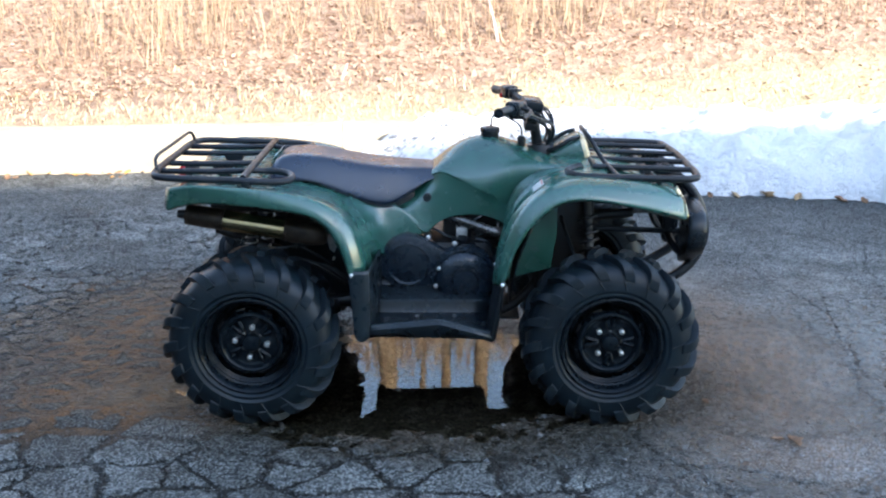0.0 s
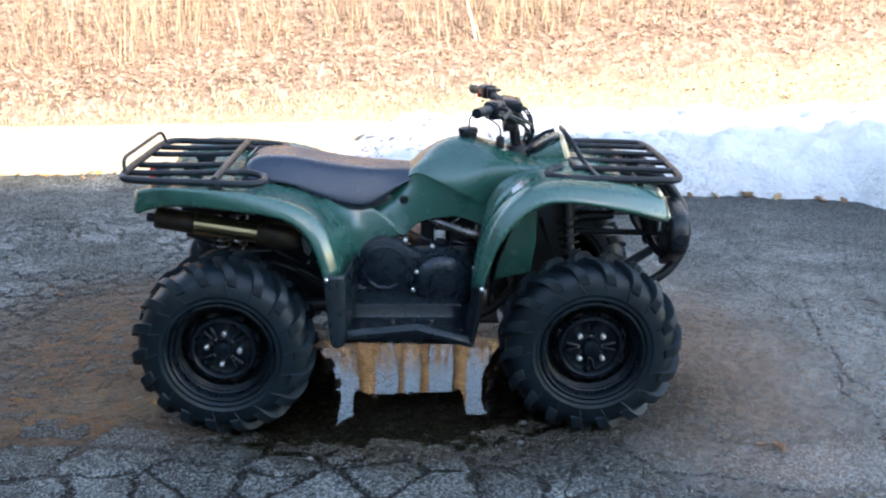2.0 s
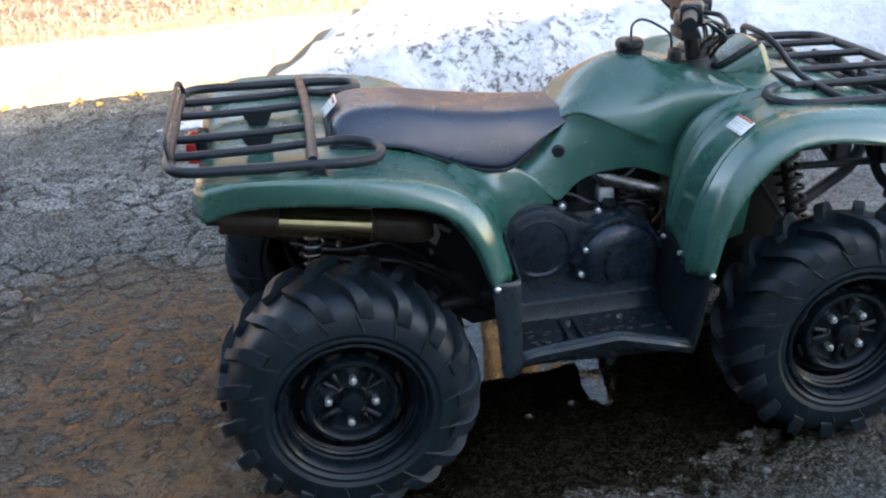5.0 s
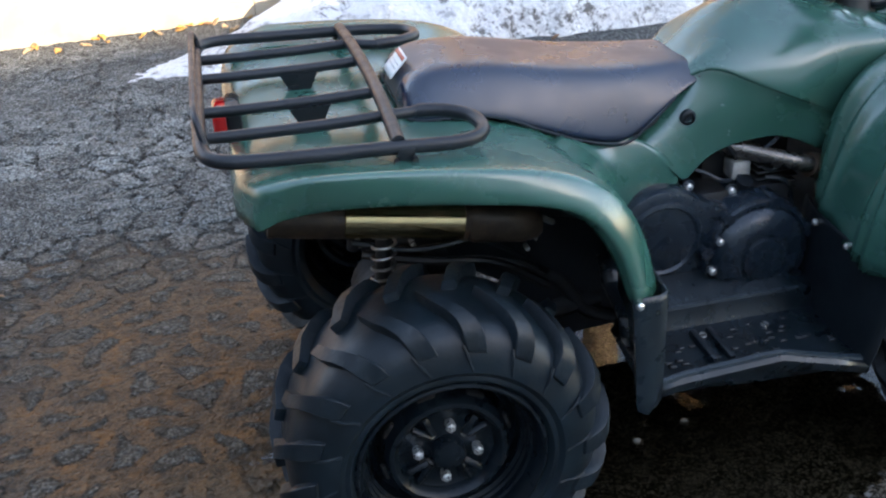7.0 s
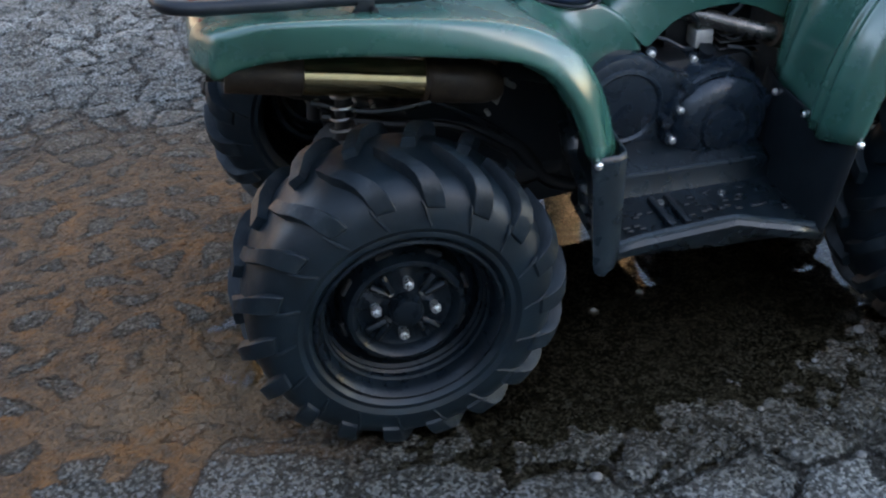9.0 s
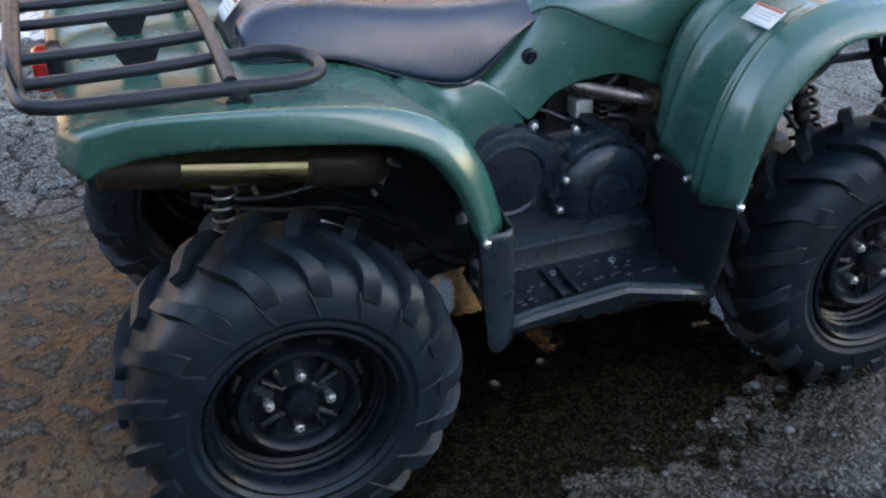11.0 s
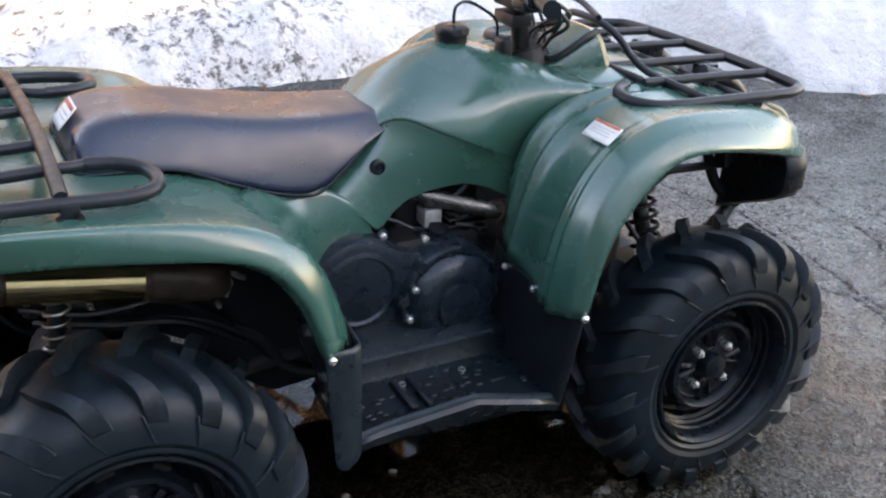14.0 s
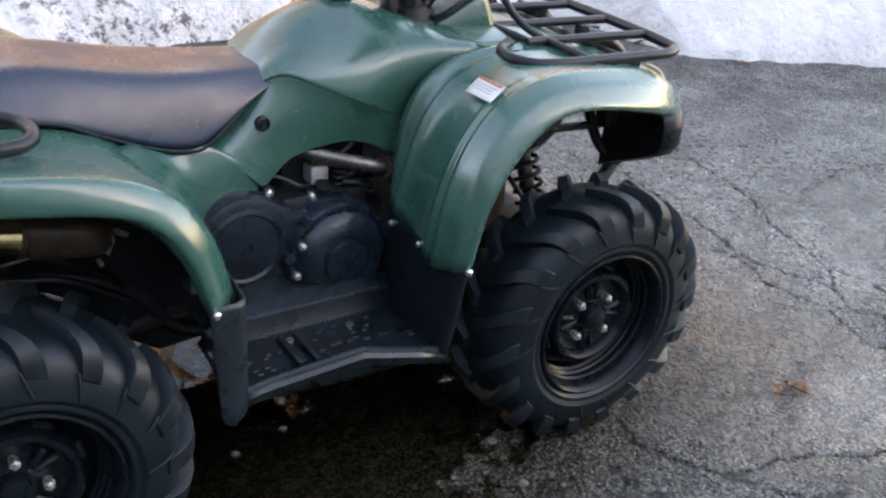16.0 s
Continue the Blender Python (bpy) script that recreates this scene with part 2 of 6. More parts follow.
def puddle_d(x, y):
    """Below 1 inside the hollow that holds the puddle."""
    a = radians(7)
    u, v = (x - 0.56) * math.cos(a) + (y + 0.14) * math.sin(a), (y + 0.14) * math.cos(a) - (x - 0.56) * math.sin(a)
    return np.sqrt((u / 0.84) ** 2 + (v / 0.50) ** 2)


ROUGH = np.random.default_rng(5).normal(0, 1, (257, 263))


def pebbly(x, y, step):
    """Smooth random relief with bumps about one step wide."""
    u, v = np.asarray(x, float) / step, np.asarray(y, float) / step
    i, j = np.floor(u).astype(int), np.floor(v).astype(int)
    a, b = u - i, v - j
    a, b = a * a * (3 - 2 * a), b * b * (3 - 2 * b)
    r = lambda p, q: ROUGH[p % 257, q % 263]
    return (r(i, j) * (1 - a) + r(i + 1, j) * a) * (1 - b) + (r(i, j + 1) * (1 - a) + r(i + 1, j + 1) * a) * b


def cells(u, v, seed):
    """Distance to the nearest border between cells about one unit wide, and a random number for each cell."""
    i, j = np.floor(u).astype(int), np.floor(v).astype(int)

    def site(di, dj):
        p, q = i + di, j + dj
        return p + 0.5 + np.clip(0.40 * ROUGH[(p + seed) % 257, q % 263], -0.62, 0.62), q + 0.5 + np.clip(0.40 * ROUGH[p % 257, (q + 3 * seed + 90) % 263], -0.62, 0.62)

    best = np.full(u.shape, 9.0)
    bx, by = np.zeros(u.shape), np.zeros(u.shape)
    around = [(di, dj) for di in (-1, 0, 1) for dj in (-1, 0, 1)]
    for di, dj in around:
        sx, sy = site(di, dj)
        d = (sx - u) ** 2 + (sy - v) ** 2
        near = d < best
        best, bx, by = np.where(near, d, best), np.where(near, sx, bx), np.where(near, sy, by)
    edge = np.full(u.shape, 9.0)
    for di, dj in [(p, q) for p in (-2, -1, 0, 1, 2) for q in (-2, -1, 0, 1, 2)]:
        sx, sy = site(di, dj)
        dx, dy = sx - bx, sy - by
        n = np.sqrt(dx * dx + dy * dy)
        d = ((bx + sx) / 2 - u) * dx + ((by + sy) / 2 - v) * dy
        edge = np.where(n > 1e-6, np.minimum(edge, d / np.maximum(n, 1e-6)), edge)
    return edge, np.modf(np.abs(np.sin(bx * 12.9 + by * 78.2) * 437.5))[0]


def soft_blob(x, y, cx, cy, rx, ry, soft=0.3, wob=0.12, f=3.0):
    return 1 - smooth01(1 - soft, 1 + soft, ell(x, y, cx, cy, rx, ry) + wob * wave(x, y, f, cx) + 0.6 * wob * wave(x, y, f * 3.1, cy))


crack_east = [(2.86, 1.30), (2.80, 0.85), (2.75, 0.45), (2.70, 0.28), (2.63, 0.13), (2.58, 0.01), (2.53, -0.15), (2.51, -0.26), (2.55, -0.34), (2.55, -0.43), (2.62, -0.62), (2.60, -0.95)]
crack_middle = [(2.50, 0.95), (2.42, 0.60), (2.36, 0.31), (2.36, 0.13), (2.30, -0.04), (2.32, -0.13), (2.36, -0.22), (2.40, -0.33), (2.36, -0.43), (2.36, -0.49), (2.39, -0.54), (2.42, -0.80)]
crack_west = [(2.23, 0.07), (2.27, -0.03), (2.27, -0.12), (2.235, -0.24), (2.25, -0.33), (2.28, -0.42), (2.24, -0.54), (2.22, -0.60), (2.26, -0.63), (2.24, -0.90)]
crack_link = [(2.49, -0.26), (2.40, -0.35)]
crack_wheel = [(1.35, -0.53), (1.31, -0.62), (1.35, -0.69), (1.38, -0.75), (1.42, -0.82), (1.52, -0.96), (1.60, -1.25)]
crack_puddle = [(1.21, -0.66), (1.21, -0.71), (1.15, -0.76), (1.10, -0.92), (1.16, -1.20)]
crack_branch = [(1.42, -0.82), (1.62, -0.84), (1.78, -0.93), (1.95, -0.98)]
crack_drive = [(2.70, 0.28), (2.95, 0.22), (3.30, 0.30), (3.9, 0.20)]
crack_cross = [(2.36, -0.49), (2.62, -0.62), (2.9, -0.60)]
crack_north = [(2.00, 1.55), (2.25, 1.30), (2.42, 0.60)]
crack_kerb = [(2.86, 1.30), (3.05, 1.75), (3.0, 2.4), (3.3, 3.0)]
LONG_CRACKS = [crack_east, crack_middle, crack_west, crack_link, crack_wheel, crack_puddle, crack_branch, crack_drive, crack_cross, crack_north, crack_kerb]


def crack_distance(x, y):
    """Distance to the nearest of the long cracks, which wander a little."""
    x = x + 0.012 * wave(x, y, 31.0, 0.7) + 0.006 * wave(x, y, 83.0, 1.1)
    y = y + 0.012 * wave(y, x, 29.0, 2.7) + 0.006 * wave(y, x, 77.0, 0.2)
    best = np.full(np.shape(x), 9.0)
    for line in LONG_CRACKS:
        for (ax, ay), (bx, by) in zip(line, line[1:]):
            dx, dy = bx - ax, by - ay
            t = np.clip(((x - ax) * dx + (y - ay) * dy) / (dx * dx + dy * dy), 0, 1)
            best = np.minimum(best, np.hypot(x - ax - t * dx, y - ay - t * dy))
    return best


def ground_fields(x, y):
    """Height of the driveway, with what its surface is made of at each place."""
    wx = x + 0.022 * wave(x, y, 11.0, 0.2) + 0.010 * wave(x, y, 37.0, 1.2)
    wy = y + 0.022 * wave(y, x, 12.0, 1.6) + 0.010 * wave(y, x, 35.0, 0.4)
    big, tone_big = cells(wx / 0.215, wy / 0.165, 11)
    small, tone_small = cells(wx / 0.135, wy / 0.105, 40)
    front = y < -0.42 + 0.10 * wave(x, y, 4.0, 0.8)
    edge = np.where(front, big * 0.165, small * 0.105)
    tone = np.where(front, tone_big, tone_small)
    broken = np.maximum.reduce([soft_blob(x, y, 0.1, -1.10, 1.35, 0.42), soft_blob(x, y, -1.6, 1.5, 2.1, 2.0, wob=0.2), soft_blob(x, y, -1.35, -0.6, 1.1, 0.8, wob=0.2), soft_blob(x, y, -0.75, 0.5, 1.2, 1.3)])
    # worn bald places where the plates run together
    bald = np.maximum(soft_blob(x, y, -1.10, 1.55, 0.35, 0.30, 0.5, 0.3, 5.0), soft_blob(x, y, -1.75, 2.7, 0.9, 0.35, 0.5, 0.3))
    broken = broken * (1 - 0.75 * bald)
    width = np.where(front, 0.0055, 0.0008) + np.where(front, 0.006, 0.004) * np.clip(wave(x, y, 3.3, 2.0) + 0.1, 0, 1) + 0.002 * pebbly(x, y, 0.05)
    mud = np.maximum(soft_blob(x, y, -0.55, 0.28, 0.62, 0.66, 0.5, 0.25), soft_blob(x, y, -0.55, -0.35, 0.45, 0.32, 0.5, 0.25))
    width = width + 0.022 * mud
    crack = crack_distance(x, y)
    open_ = broken * (1 - smooth01(0.0, 0.012, edge - width * 0.8))
    stones = (0.0013 * pebbly(x, y, 0.024) + 0.0018 * pebbly(y, x, 0.075)) * (0.35 + 0.65 * smooth01(0.6, 1.0, puddle_d(x, y)))
    shore = np.exp(-((puddle_d(x, y) - 0.98) / 0.26) ** 2)
    stones = stones + shore * (0.0018 * pebbly(x, y, 0.019) + 0.0022 * pebbly(y, x, 0.052) + 0.0022 * wave(x, y, 9.0, 0.5))
    z = 0.003 * wave(x, y, 2.3, 0.4) + (0.0025 * wave(x, y, 7.0, 1.9) + 0.0012 * wave(x, y, 23.0, 3.1)) * smooth01(0.7, 1.4, puddle_d(x, y)) + stones
    z = z - 0.017 * (1 - smooth01(0.50, 1.26, puddle_d(x, y) + 0.07 * wave(x, y, 6.0, 0.3)))
    z = z + 0.0022 * pebbly(x, y, 0.043) * soft_blob(x, y, 2.2, -0.4, 1.1, 1.1, 0.4)
    z = z + broken * 0.004 * (tone - 0.5) - 0.007 * open_ * (1 - 0.85 * mud) - 0.004 * (1 - smooth01(0.001, 0.011, crack))
    return z, {"plate_edge": edge - width, "plate_tone": tone, "broken": broken, "mud": mud, "crack": crack}


def ground_z(x, y):
    return ground_fields(np.asarray(x, float), np.asarray(y, float))[0]


def sheet(name, xs, ys, zf, material, keep=None):
    X, Y = np.meshgrid(xs, ys)
    Z = zf(X, Y)
    Z, fields = Z if isinstance(Z, tuple) else (Z, {})
    nx, ny = len(xs), len(ys)
    verts = np.stack([X, Y, Z], -1).reshape(-1, 3)
    i = np.arange(nx * ny).reshape(ny, nx)
    faces = np.stack([i[:-1, :-1], i[:-1, 1:], i[1:, 1:], i[1:, :-1]], -1).reshape(-1, 4)
    if keep is not None:
        ok = keep(X, Y).reshape(-1)
        faces = faces[ok[faces].all(1)]
    me = bpy.data.meshes.new(name)
    me.from_pydata(verts.tolist(), [], faces.tolist())
    me.polygons.foreach_set("use_smooth", [True] * len(me.polygons))
    me.materials.append(material)
    for key, values in fields.items():
        me.attributes.new(key, "FLOAT", "POINT").data.foreach_set("value", np.ascontiguousarray(values.reshape(-1), dtype=np.float32))
    return new(name, me)


def asphalt_material():
    m = Mat("cracked_asphalt", (0.06, 0.06, 0.06), 0.8)
    at = m.pos()

    def field(name):
        n = m.node("ShaderNodeAttribute")
        n.attribute_name = name
        return n.outputs["Fac"]

    def both(*v):
        out = v[0]
        for k in v[1:]:
            out = m.math("MAXIMUM", out, k)
        return out

    less = lambda v: m.math("SUBTRACT", 1.0, v)
    times = lambda a, b: m.math("MULTIPLY", a, b)
    fine = m.noise(85.0, 6.0, 0.75)
    mid = m.noise(24.0, 5.0, 0.65)
    wide = m.noise(5.0, 6.0, 0.7)
    grain = m.node("ShaderNodeTexVoronoi", Scale=170.0)
    m.link(at, grain.inputs["Vector"])
    gr = m.node("ShaderNodeSeparateColor")
    m.link(grain.outputs["Color"], gr.inputs[0])
    chips = m.ramp(gr.outputs[0], 0.45, 0.95)
    broken, mud, tone_ = field("broken"), field("mud"), field("plate_tone")
    ragged = m.math("ADD", field("plate_edge"), times(m.math("SUBTRACT", m.math("ADD", mid, fine), 1.0), 0.034))
    plate = m.ramp(ragged, -0.004, 0.006)
    gap = times(less(plate), broken)
    line = m.ramp(m.math("ADD", field("crack"), times(m.math("SUBTRACT", m.math("ADD", fine, mid), 1.0), 0.012)), 0.0065, 0.0015)
    # wet ground round the puddle, and silt that the water left
    shore = m.blob(0.74, -0.20, 1.12, 0.62, 0.26, 0.15)
    wet = both(shore, m.blob(-0.62, 0.30, 0.75, 0.85, 0.4, 0.22), times(m.blob(1.95, -0.70, 0.55, 0.40, 0.5, 0.22), 0.2))
    silt = both(times(mud, 0.95), m.blob(-0.45, -0.27, 0.22, 0.20, 0.6, 0.3, 5.0), times(m.blob(1.86, 0.10, 0.33, 0.80, 0.6, 0.3, 4.0), 0.65), times(m.blob(1.80, -0.55, 0.30, 0.36, 0.6, 0.3, 4.0), 0.42), m.blob(-1.30, 1.07, 0.50, 0.12, 0.7, 0.35, 5.0), times(m.blob(-0.80, 0.80, 0.25, 0.10, 0.7, 0.35, 5.0), 0.7))
    silt = times(silt, m.ramp(m.math("ADD", wide, times(m.noise(14.0, 6.0, 0.7), 0.7)), 0.50, 0.90, 0.40, 1.0))
    silt = times(silt, less(times(times(plate, broken), times(0.88, less(m.blob(-0.42, -0.27, 0.26, 0.18, 0.6, 0.3, 5.0))))))
    rust = times(times(m.ramp(m.noise(6.0, 5.0, 0.7), 0.50, 0.66), silt), 0.9)
    speck = m.math("ADD", times(chips, 0.45), times(m.math("ADD", fine, mid), 0.42))
    dark = m.mix(m.ramp(speck, 0.30, 0.82), (0.0125, 0.0125, 0.0115), (0.156, 0.159, 0.148))
    pale = m.mix(m.ramp(speck, 0.26, 0.80), (0.054, 0.057, 0.054), (0.46, 0.47, 0.44))
    dry = times(times(plate, broken), m.ramp(m.math("ADD", times(tone_, 0.55), times(wide, 1.3)), 0.58, 1.10, 0.08, 1.0))
    # pale patches; the eastern ones also paint in the wet ground's sky sheen
    bleach_and_sheen = both(m.blob(2.9, 0.7, 1.9, 1.5, 0.5, 0.2), times(m.blob(-1.2, 2.4, 2.2, 1.1, 0.5, 0.25), 0.7), times(m.blob(0.9, -1.15, 1.2, 0.3, 0.5, 0.25), 0.6), times(m.blob(2.05, -0.55, 0.8, 0.6, 0.5, 0.25), 0.6))
    # dry takes in that painted sheen too
    dry = both(dry, times(bleach_and_sheen, m.ramp(m.math("ADD", wide, fine), 0.70, 1.20)), times(m.ramp(m.noise(8.0, 6.0, 0.75), 0.46, 0.68), 0.42))
    dry = times(dry, m.ramp(m.noise(3.4, 5.0, 0.7), 0.36, 0.58, 0.30, 1.0))
    dry = times(dry, m.ramp(m.noise(1.3, 5.0, 0.65), 0.38, 0.56, 0.45, 1.0))
    dry = times(dry, less(times(wet, 0.72)))
    col = m.mix(dry, dark, pale)
    earth = m.mix(m.ramp(m.math("ADD", fine, times(mid, 0.6)), 0.55, 1.05), (0.038, 0.021, 0.011), (0.215, 0.116, 0.056))
    col = m.mix(gap, col, m.mix(fine, (0.010, 0.010, 0.009), (0.060, 0.054, 0.047)))
    sand = times(m.blob(-0.42, -0.27, 0.24, 0.17, 0.7, 0.3, 5.0), 0.55)
    earth = m.mix(sand, earth, m.mix(fine, (0.14, 0.09, 0.052), (0.36, 0.25, 0.155)))
    col = m.mix(silt, col, m.mix(rust, earth, (0.24, 0.10, 0.028)))
    col = m.mix(times(line, 0.92), col, (0.010, 0.010, 0.010))
    damp = m.mix(m.ramp(speck, 0.40, 0.96), (0.028, 0.0255, 0.0185), (0.135, 0.125, 0.105))
    col = m.mix(times(wet, times(less(silt), 0.90)), col, damp)
    # pale stone chips, which also put the wet grain's glints into the colour
    bright = m.ramp(m.math("ADD", gr.outputs[1], times(wide, 0.25)), 0.99, 1.09)
    col = m.mix(times(times(bright, times(less(silt), less(times(wet, 0.60)))), 0.75), col, (0.34, 0.35, 0.34))
    m.color(col)
    sheen = m.blob(2.25, -0.55, 1.0, 0.75, 0.5, 0.2)
    m.link(m.math("ADD", m.math("SUBTRACT", 0.24, times(shore, 0.17)), times(times(sheen, less(wet)), 0.5)), m.b.inputs["Specular IOR Level"])
    moist = both(wet, times(m.blob(2.6, -0.2, 1.9, 1.4, 0.5, 0.2), 0.85))
    film = m.blob(1.95, -0.78, 0.34, 0.17, 0.5, 0.3, 5.0)
    m.rough(both(0.10, m.math("SUBTRACT", m.math("ADD", m.ramp(moist, 0.0, 1.0, 0.72, 0.25), times(m.math("SUBTRACT", mid, 0.5), 0.5)), m.math("SUBTRACT", times(film, 0.2), times(mud, 0.25)))))
    m.bump(less(both(times(gap, less(times(silt, 0.6))), line)), 0.7, 0.009)
    stone = m.node("ShaderNodeTexVoronoi", Scale=95.0)
    m.link(at, stone.inputs["Vector"])
    relief = times(m.math("ADD", times(stone.outputs["Distance"], -1.3), times(fine, 1.3)), less(times(both(film, times(silt, 0.6)), 0.75)))
    m.bump(relief, 1.0, 0.010)
    m.bump(m.noise(48.0, 3.0), times(less(film), 0.8), 0.012)
    m.bump(mid, 0.7, 0.016)
    return m.m


ASPHALT = asphalt_material()
far = np.array([0.3, 0.8, 1.6, 3, 6, 12, 25, 60, 150, 400])
fine_x = np.concatenate([np.arange(-3.6, -1.6, 0.016), np.arange(-1.6, 2.8, 0.0095), np.arange(2.8, 4.6, 0.016)])
fine_y = np.concatenate([np.arange(-1.40, 1.2, 0.0095), np.arange(1.2, 3.8, 0.016)])
ground = sheet("ground", np.concatenate([fine_x[0] - far[::-1], fine_x, fine_x[-1] + far]),
               np.concatenate([fine_y[0] - far[::-1], fine_y, fine_y[-1] + far]), ground_fields, ASPHALT)
tagged(ground, "cracked dark asphalt driveway, partly wet and silted", "driveway", kind="structure")


def water_material():
    m = Mat("puddle_water")
    t = m.t
    t.nodes.remove(m.b)
    clear = m.node("ShaderNodeBsdfTransparent", Color=(0.86, 0.79, 0.66, 1))
    gloss = m.node("ShaderNodeBsdfGlossy", Color=(1, 1, 1, 1), Roughness=0.015)
    fres = m.node("ShaderNodeFresnel", IOR=1.33)
    mixer = m.node("ShaderNodeMixShader")
    m.link(fres.outputs[0], mixer.inputs[0])
    m.link(clear.outputs[0], mixer.inputs[1])
    m.link(gloss.outputs[0], mixer.inputs[2])
    bump = m.node("ShaderNodeBump", Strength=0.05, Distance=0.004)
    m.link(m.noise(9.0, 2.0), bump.inputs["Height"])
    m.link(bump.outputs[0], gloss.inputs["Normal"])
    out = [n for n in t.nodes if n.type == "OUTPUT_MATERIAL"][0]
    m.link(mixer.outputs[0], out.inputs[0])
    return m.m


water = sheet("puddle_water", np.linspace(-0.9, 1.8, 80), np.linspace(-1.3, 1.0, 60), lambda X, Y: X * 0 - 0.0055, water_material(),
              keep=lambda X, Y: puddle_d(X, Y) < 1.22)
tagged(water, "shallow dark rainwater puddle under the quad bike", "puddle", kind="structure")

# kerb of poured concrete in lengths, with a rounded top edge
CONCRETE = plain("weathered_concrete", (0.36, 0.30, 0.22), 0.85, var=0.18, scale=5.0, bump=0.25, bscale=90.0, dust=(0.25, 0.22, 0.17), dust_amount=0.4)
kerb = new("kerb")
tagged(kerb, "weathered cream concrete kerb along the driveway", "kerb", kind="structure")
for k in range(-6, 9):
    x0, x1 = k * 1.6 - 1.7, k * 1.6 - 0.104
    bm = bmesh.new()
    prof = [(0.0, -0.05), (0.0, 0.02), (0.035, 0.27), (0.05, 0.31), (0.09, 0.325), (0.26, 0.325), (0.26, -0.05)]
    rings = [[(x, kerb_y(x) + py, pz) for py, pz in prof] for x in np.linspace(x0, x1, 4)]
    part("kerb_length", ring_loft(rings), CONCRETE, kerb, angle=35)


def hill_z(x, y):
    d = np.maximum(y - (kerb_y(x) + 0.12), 0)
    z = 0.30 + 0.30 * np.minimum(d, 0.9) + 0.50 * np.clip(d - 0.9, 0, 9.6) + 0.05 * np.clip(d - 10.5, 0, 1e9)
    return z + (0.03 * wave(x, y, 1.9, 0.3) + 0.012 * wave(x, y, 6.1, 0.8)) * np.clip(d * 2, 0, 1)


def hill_material():
    m = Mat("winter_bank", (0.4, 0.3, 0.2), 0.95)
    s = m.node("ShaderNodeSeparateXYZ")
    m.link(m.pos(), s.inputs[0])
    up = m.math("SUBTRACT", s.outputs[1], m.math("ADD", 3.9, m.math("MULTIPLY", s.outputs[0], 0.26)))
    up = m.math("ADD", up, m.math("MULTIPLY", m.math("SUBTRACT", m.noise(1.7, 4.0), 0.5), 0.9))
    leafy = m.ramp(up, -0.1, 0.75)
    blade = m.noise(45.0, 6.0, 0.7)
    lawn = m.mix(blade, (0.32, 0.26, 0.13), (0.55, 0.47, 0.29))
    v = m.node("ShaderNodeTexVoronoi", Scale=16.0)
    m.link(m.pos(), v.inputs["Vector"])
    c = m.node("ShaderNodeSeparateColor")
    m.link(v.outputs["Color"], c.inputs[0])
    litter = m.mix(c.outputs[0], (0.21, 0.125, 0.08), (0.42, 0.285, 0.20))
    litter = m.mix(m.ramp(m.noise(26.0, 5.0, 0.7), 0.5, 0.75), litter, (0.10, 0.062, 0.042))
    m.color(m.mix(leafy, lawn, litter))
    m.bump(m.math("ADD", blade, v.outputs["Distance"]), 0.8, 0.03)
    return m.m


hx = np.concatenate([[-300, -90, -40, -20, -12], np.arange(-8, 10, 0.12), [12, 20, 40, 90, 300]])
hy = np.concatenate([np.arange(3.0, 8.0, 0.08), [8.5, 9.2, 10, 11, 12.5, 14, 16, 20, 30, 60, 150, 400]])
hillside = sheet("hillside", hx, hy, lambda X, Y: np.where(Y < kerb_y(X) + 0.06, -0.3, hill_z(X, Y)), hill_material())
tagged(hillside, "sunlit bank of dead grass and fallen leaves", "bank", kind="structure")


# snow bank: a low ploughed ridge over the kerb that swings towards the drive
def snow_front(x):
    xs = [-3.0, -0.9, -0.5, -0.1, 0.4, 1.0, 1.7, 2.4, 3.0, 3.5, 3.7, 3.85, 4.3, 4.8, 5.6, 7.5, 12]
    ys = [3.9, 2.86, 2.80, 2.72, 2.78, 2.80, 2.77, 2.90, 2.82, 2.72, 2.35, 1.73, 1.43, 1.19, 0.9, 0.4, -0.5]
    return np.interp(x, xs, ys)


def snow_z(x, y):
    f = snow_front(x) + 0.05 * wave(x, y, 5.0, 0.7) + 0.025 * wave(x, y, 14.0, 2.2)
    d = y - f
    top = np.interp(x, [-1.2, -0.6, -0.2, 0.5, 1.5, 2.5, 3.4, 4.2, 5.5, 8], [0.03, 0.06, 0.16, 0.37, 0.40, 0.38, 0.38, 0.42, 0.46, 0.50])
    run = np.interp(x, [-1.2, -0.2, 0.6, 2.0, 3.4, 4.5, 6], [0.7, 0.8, 0.42, 0.42, 0.6, 0.7, 0.9])
    h = top * (1 - np.exp(-np.maximum(d, 0) / run * 2.4))
    lump = 0.035 * wave(x, y, 6.5, 0.2) + 0.014 * wave(x, y, 17.0, 1.2) + 0.020 * pebbly(x, y, 0.16) + 0.013 * pebbly(y, x, 0.075)
    h = h + lump * np.clip(h * 4, 0, 1)
    side = (x + 0.86) - 0.90 * (y - 2.85) + 0.06 * wave(x, y, 7.0, 1.1)
    h = h * smooth01(0.0, 0.5, side) - 0.06 * (1 - smooth01(-0.1, 0.05, side))
    back = smooth01(0.0, 0.45, y - (kerb_y(x) + 0.10))
    return np.where(d > 0, h, -0.05 - 0.1 * np.clip(-d, 0, 1)) * (1 - back) + back * (0.27 * smooth01(0.0, 0.5, side) - 0.05 * (1 - smooth01(-0.1, 0.05, side)))


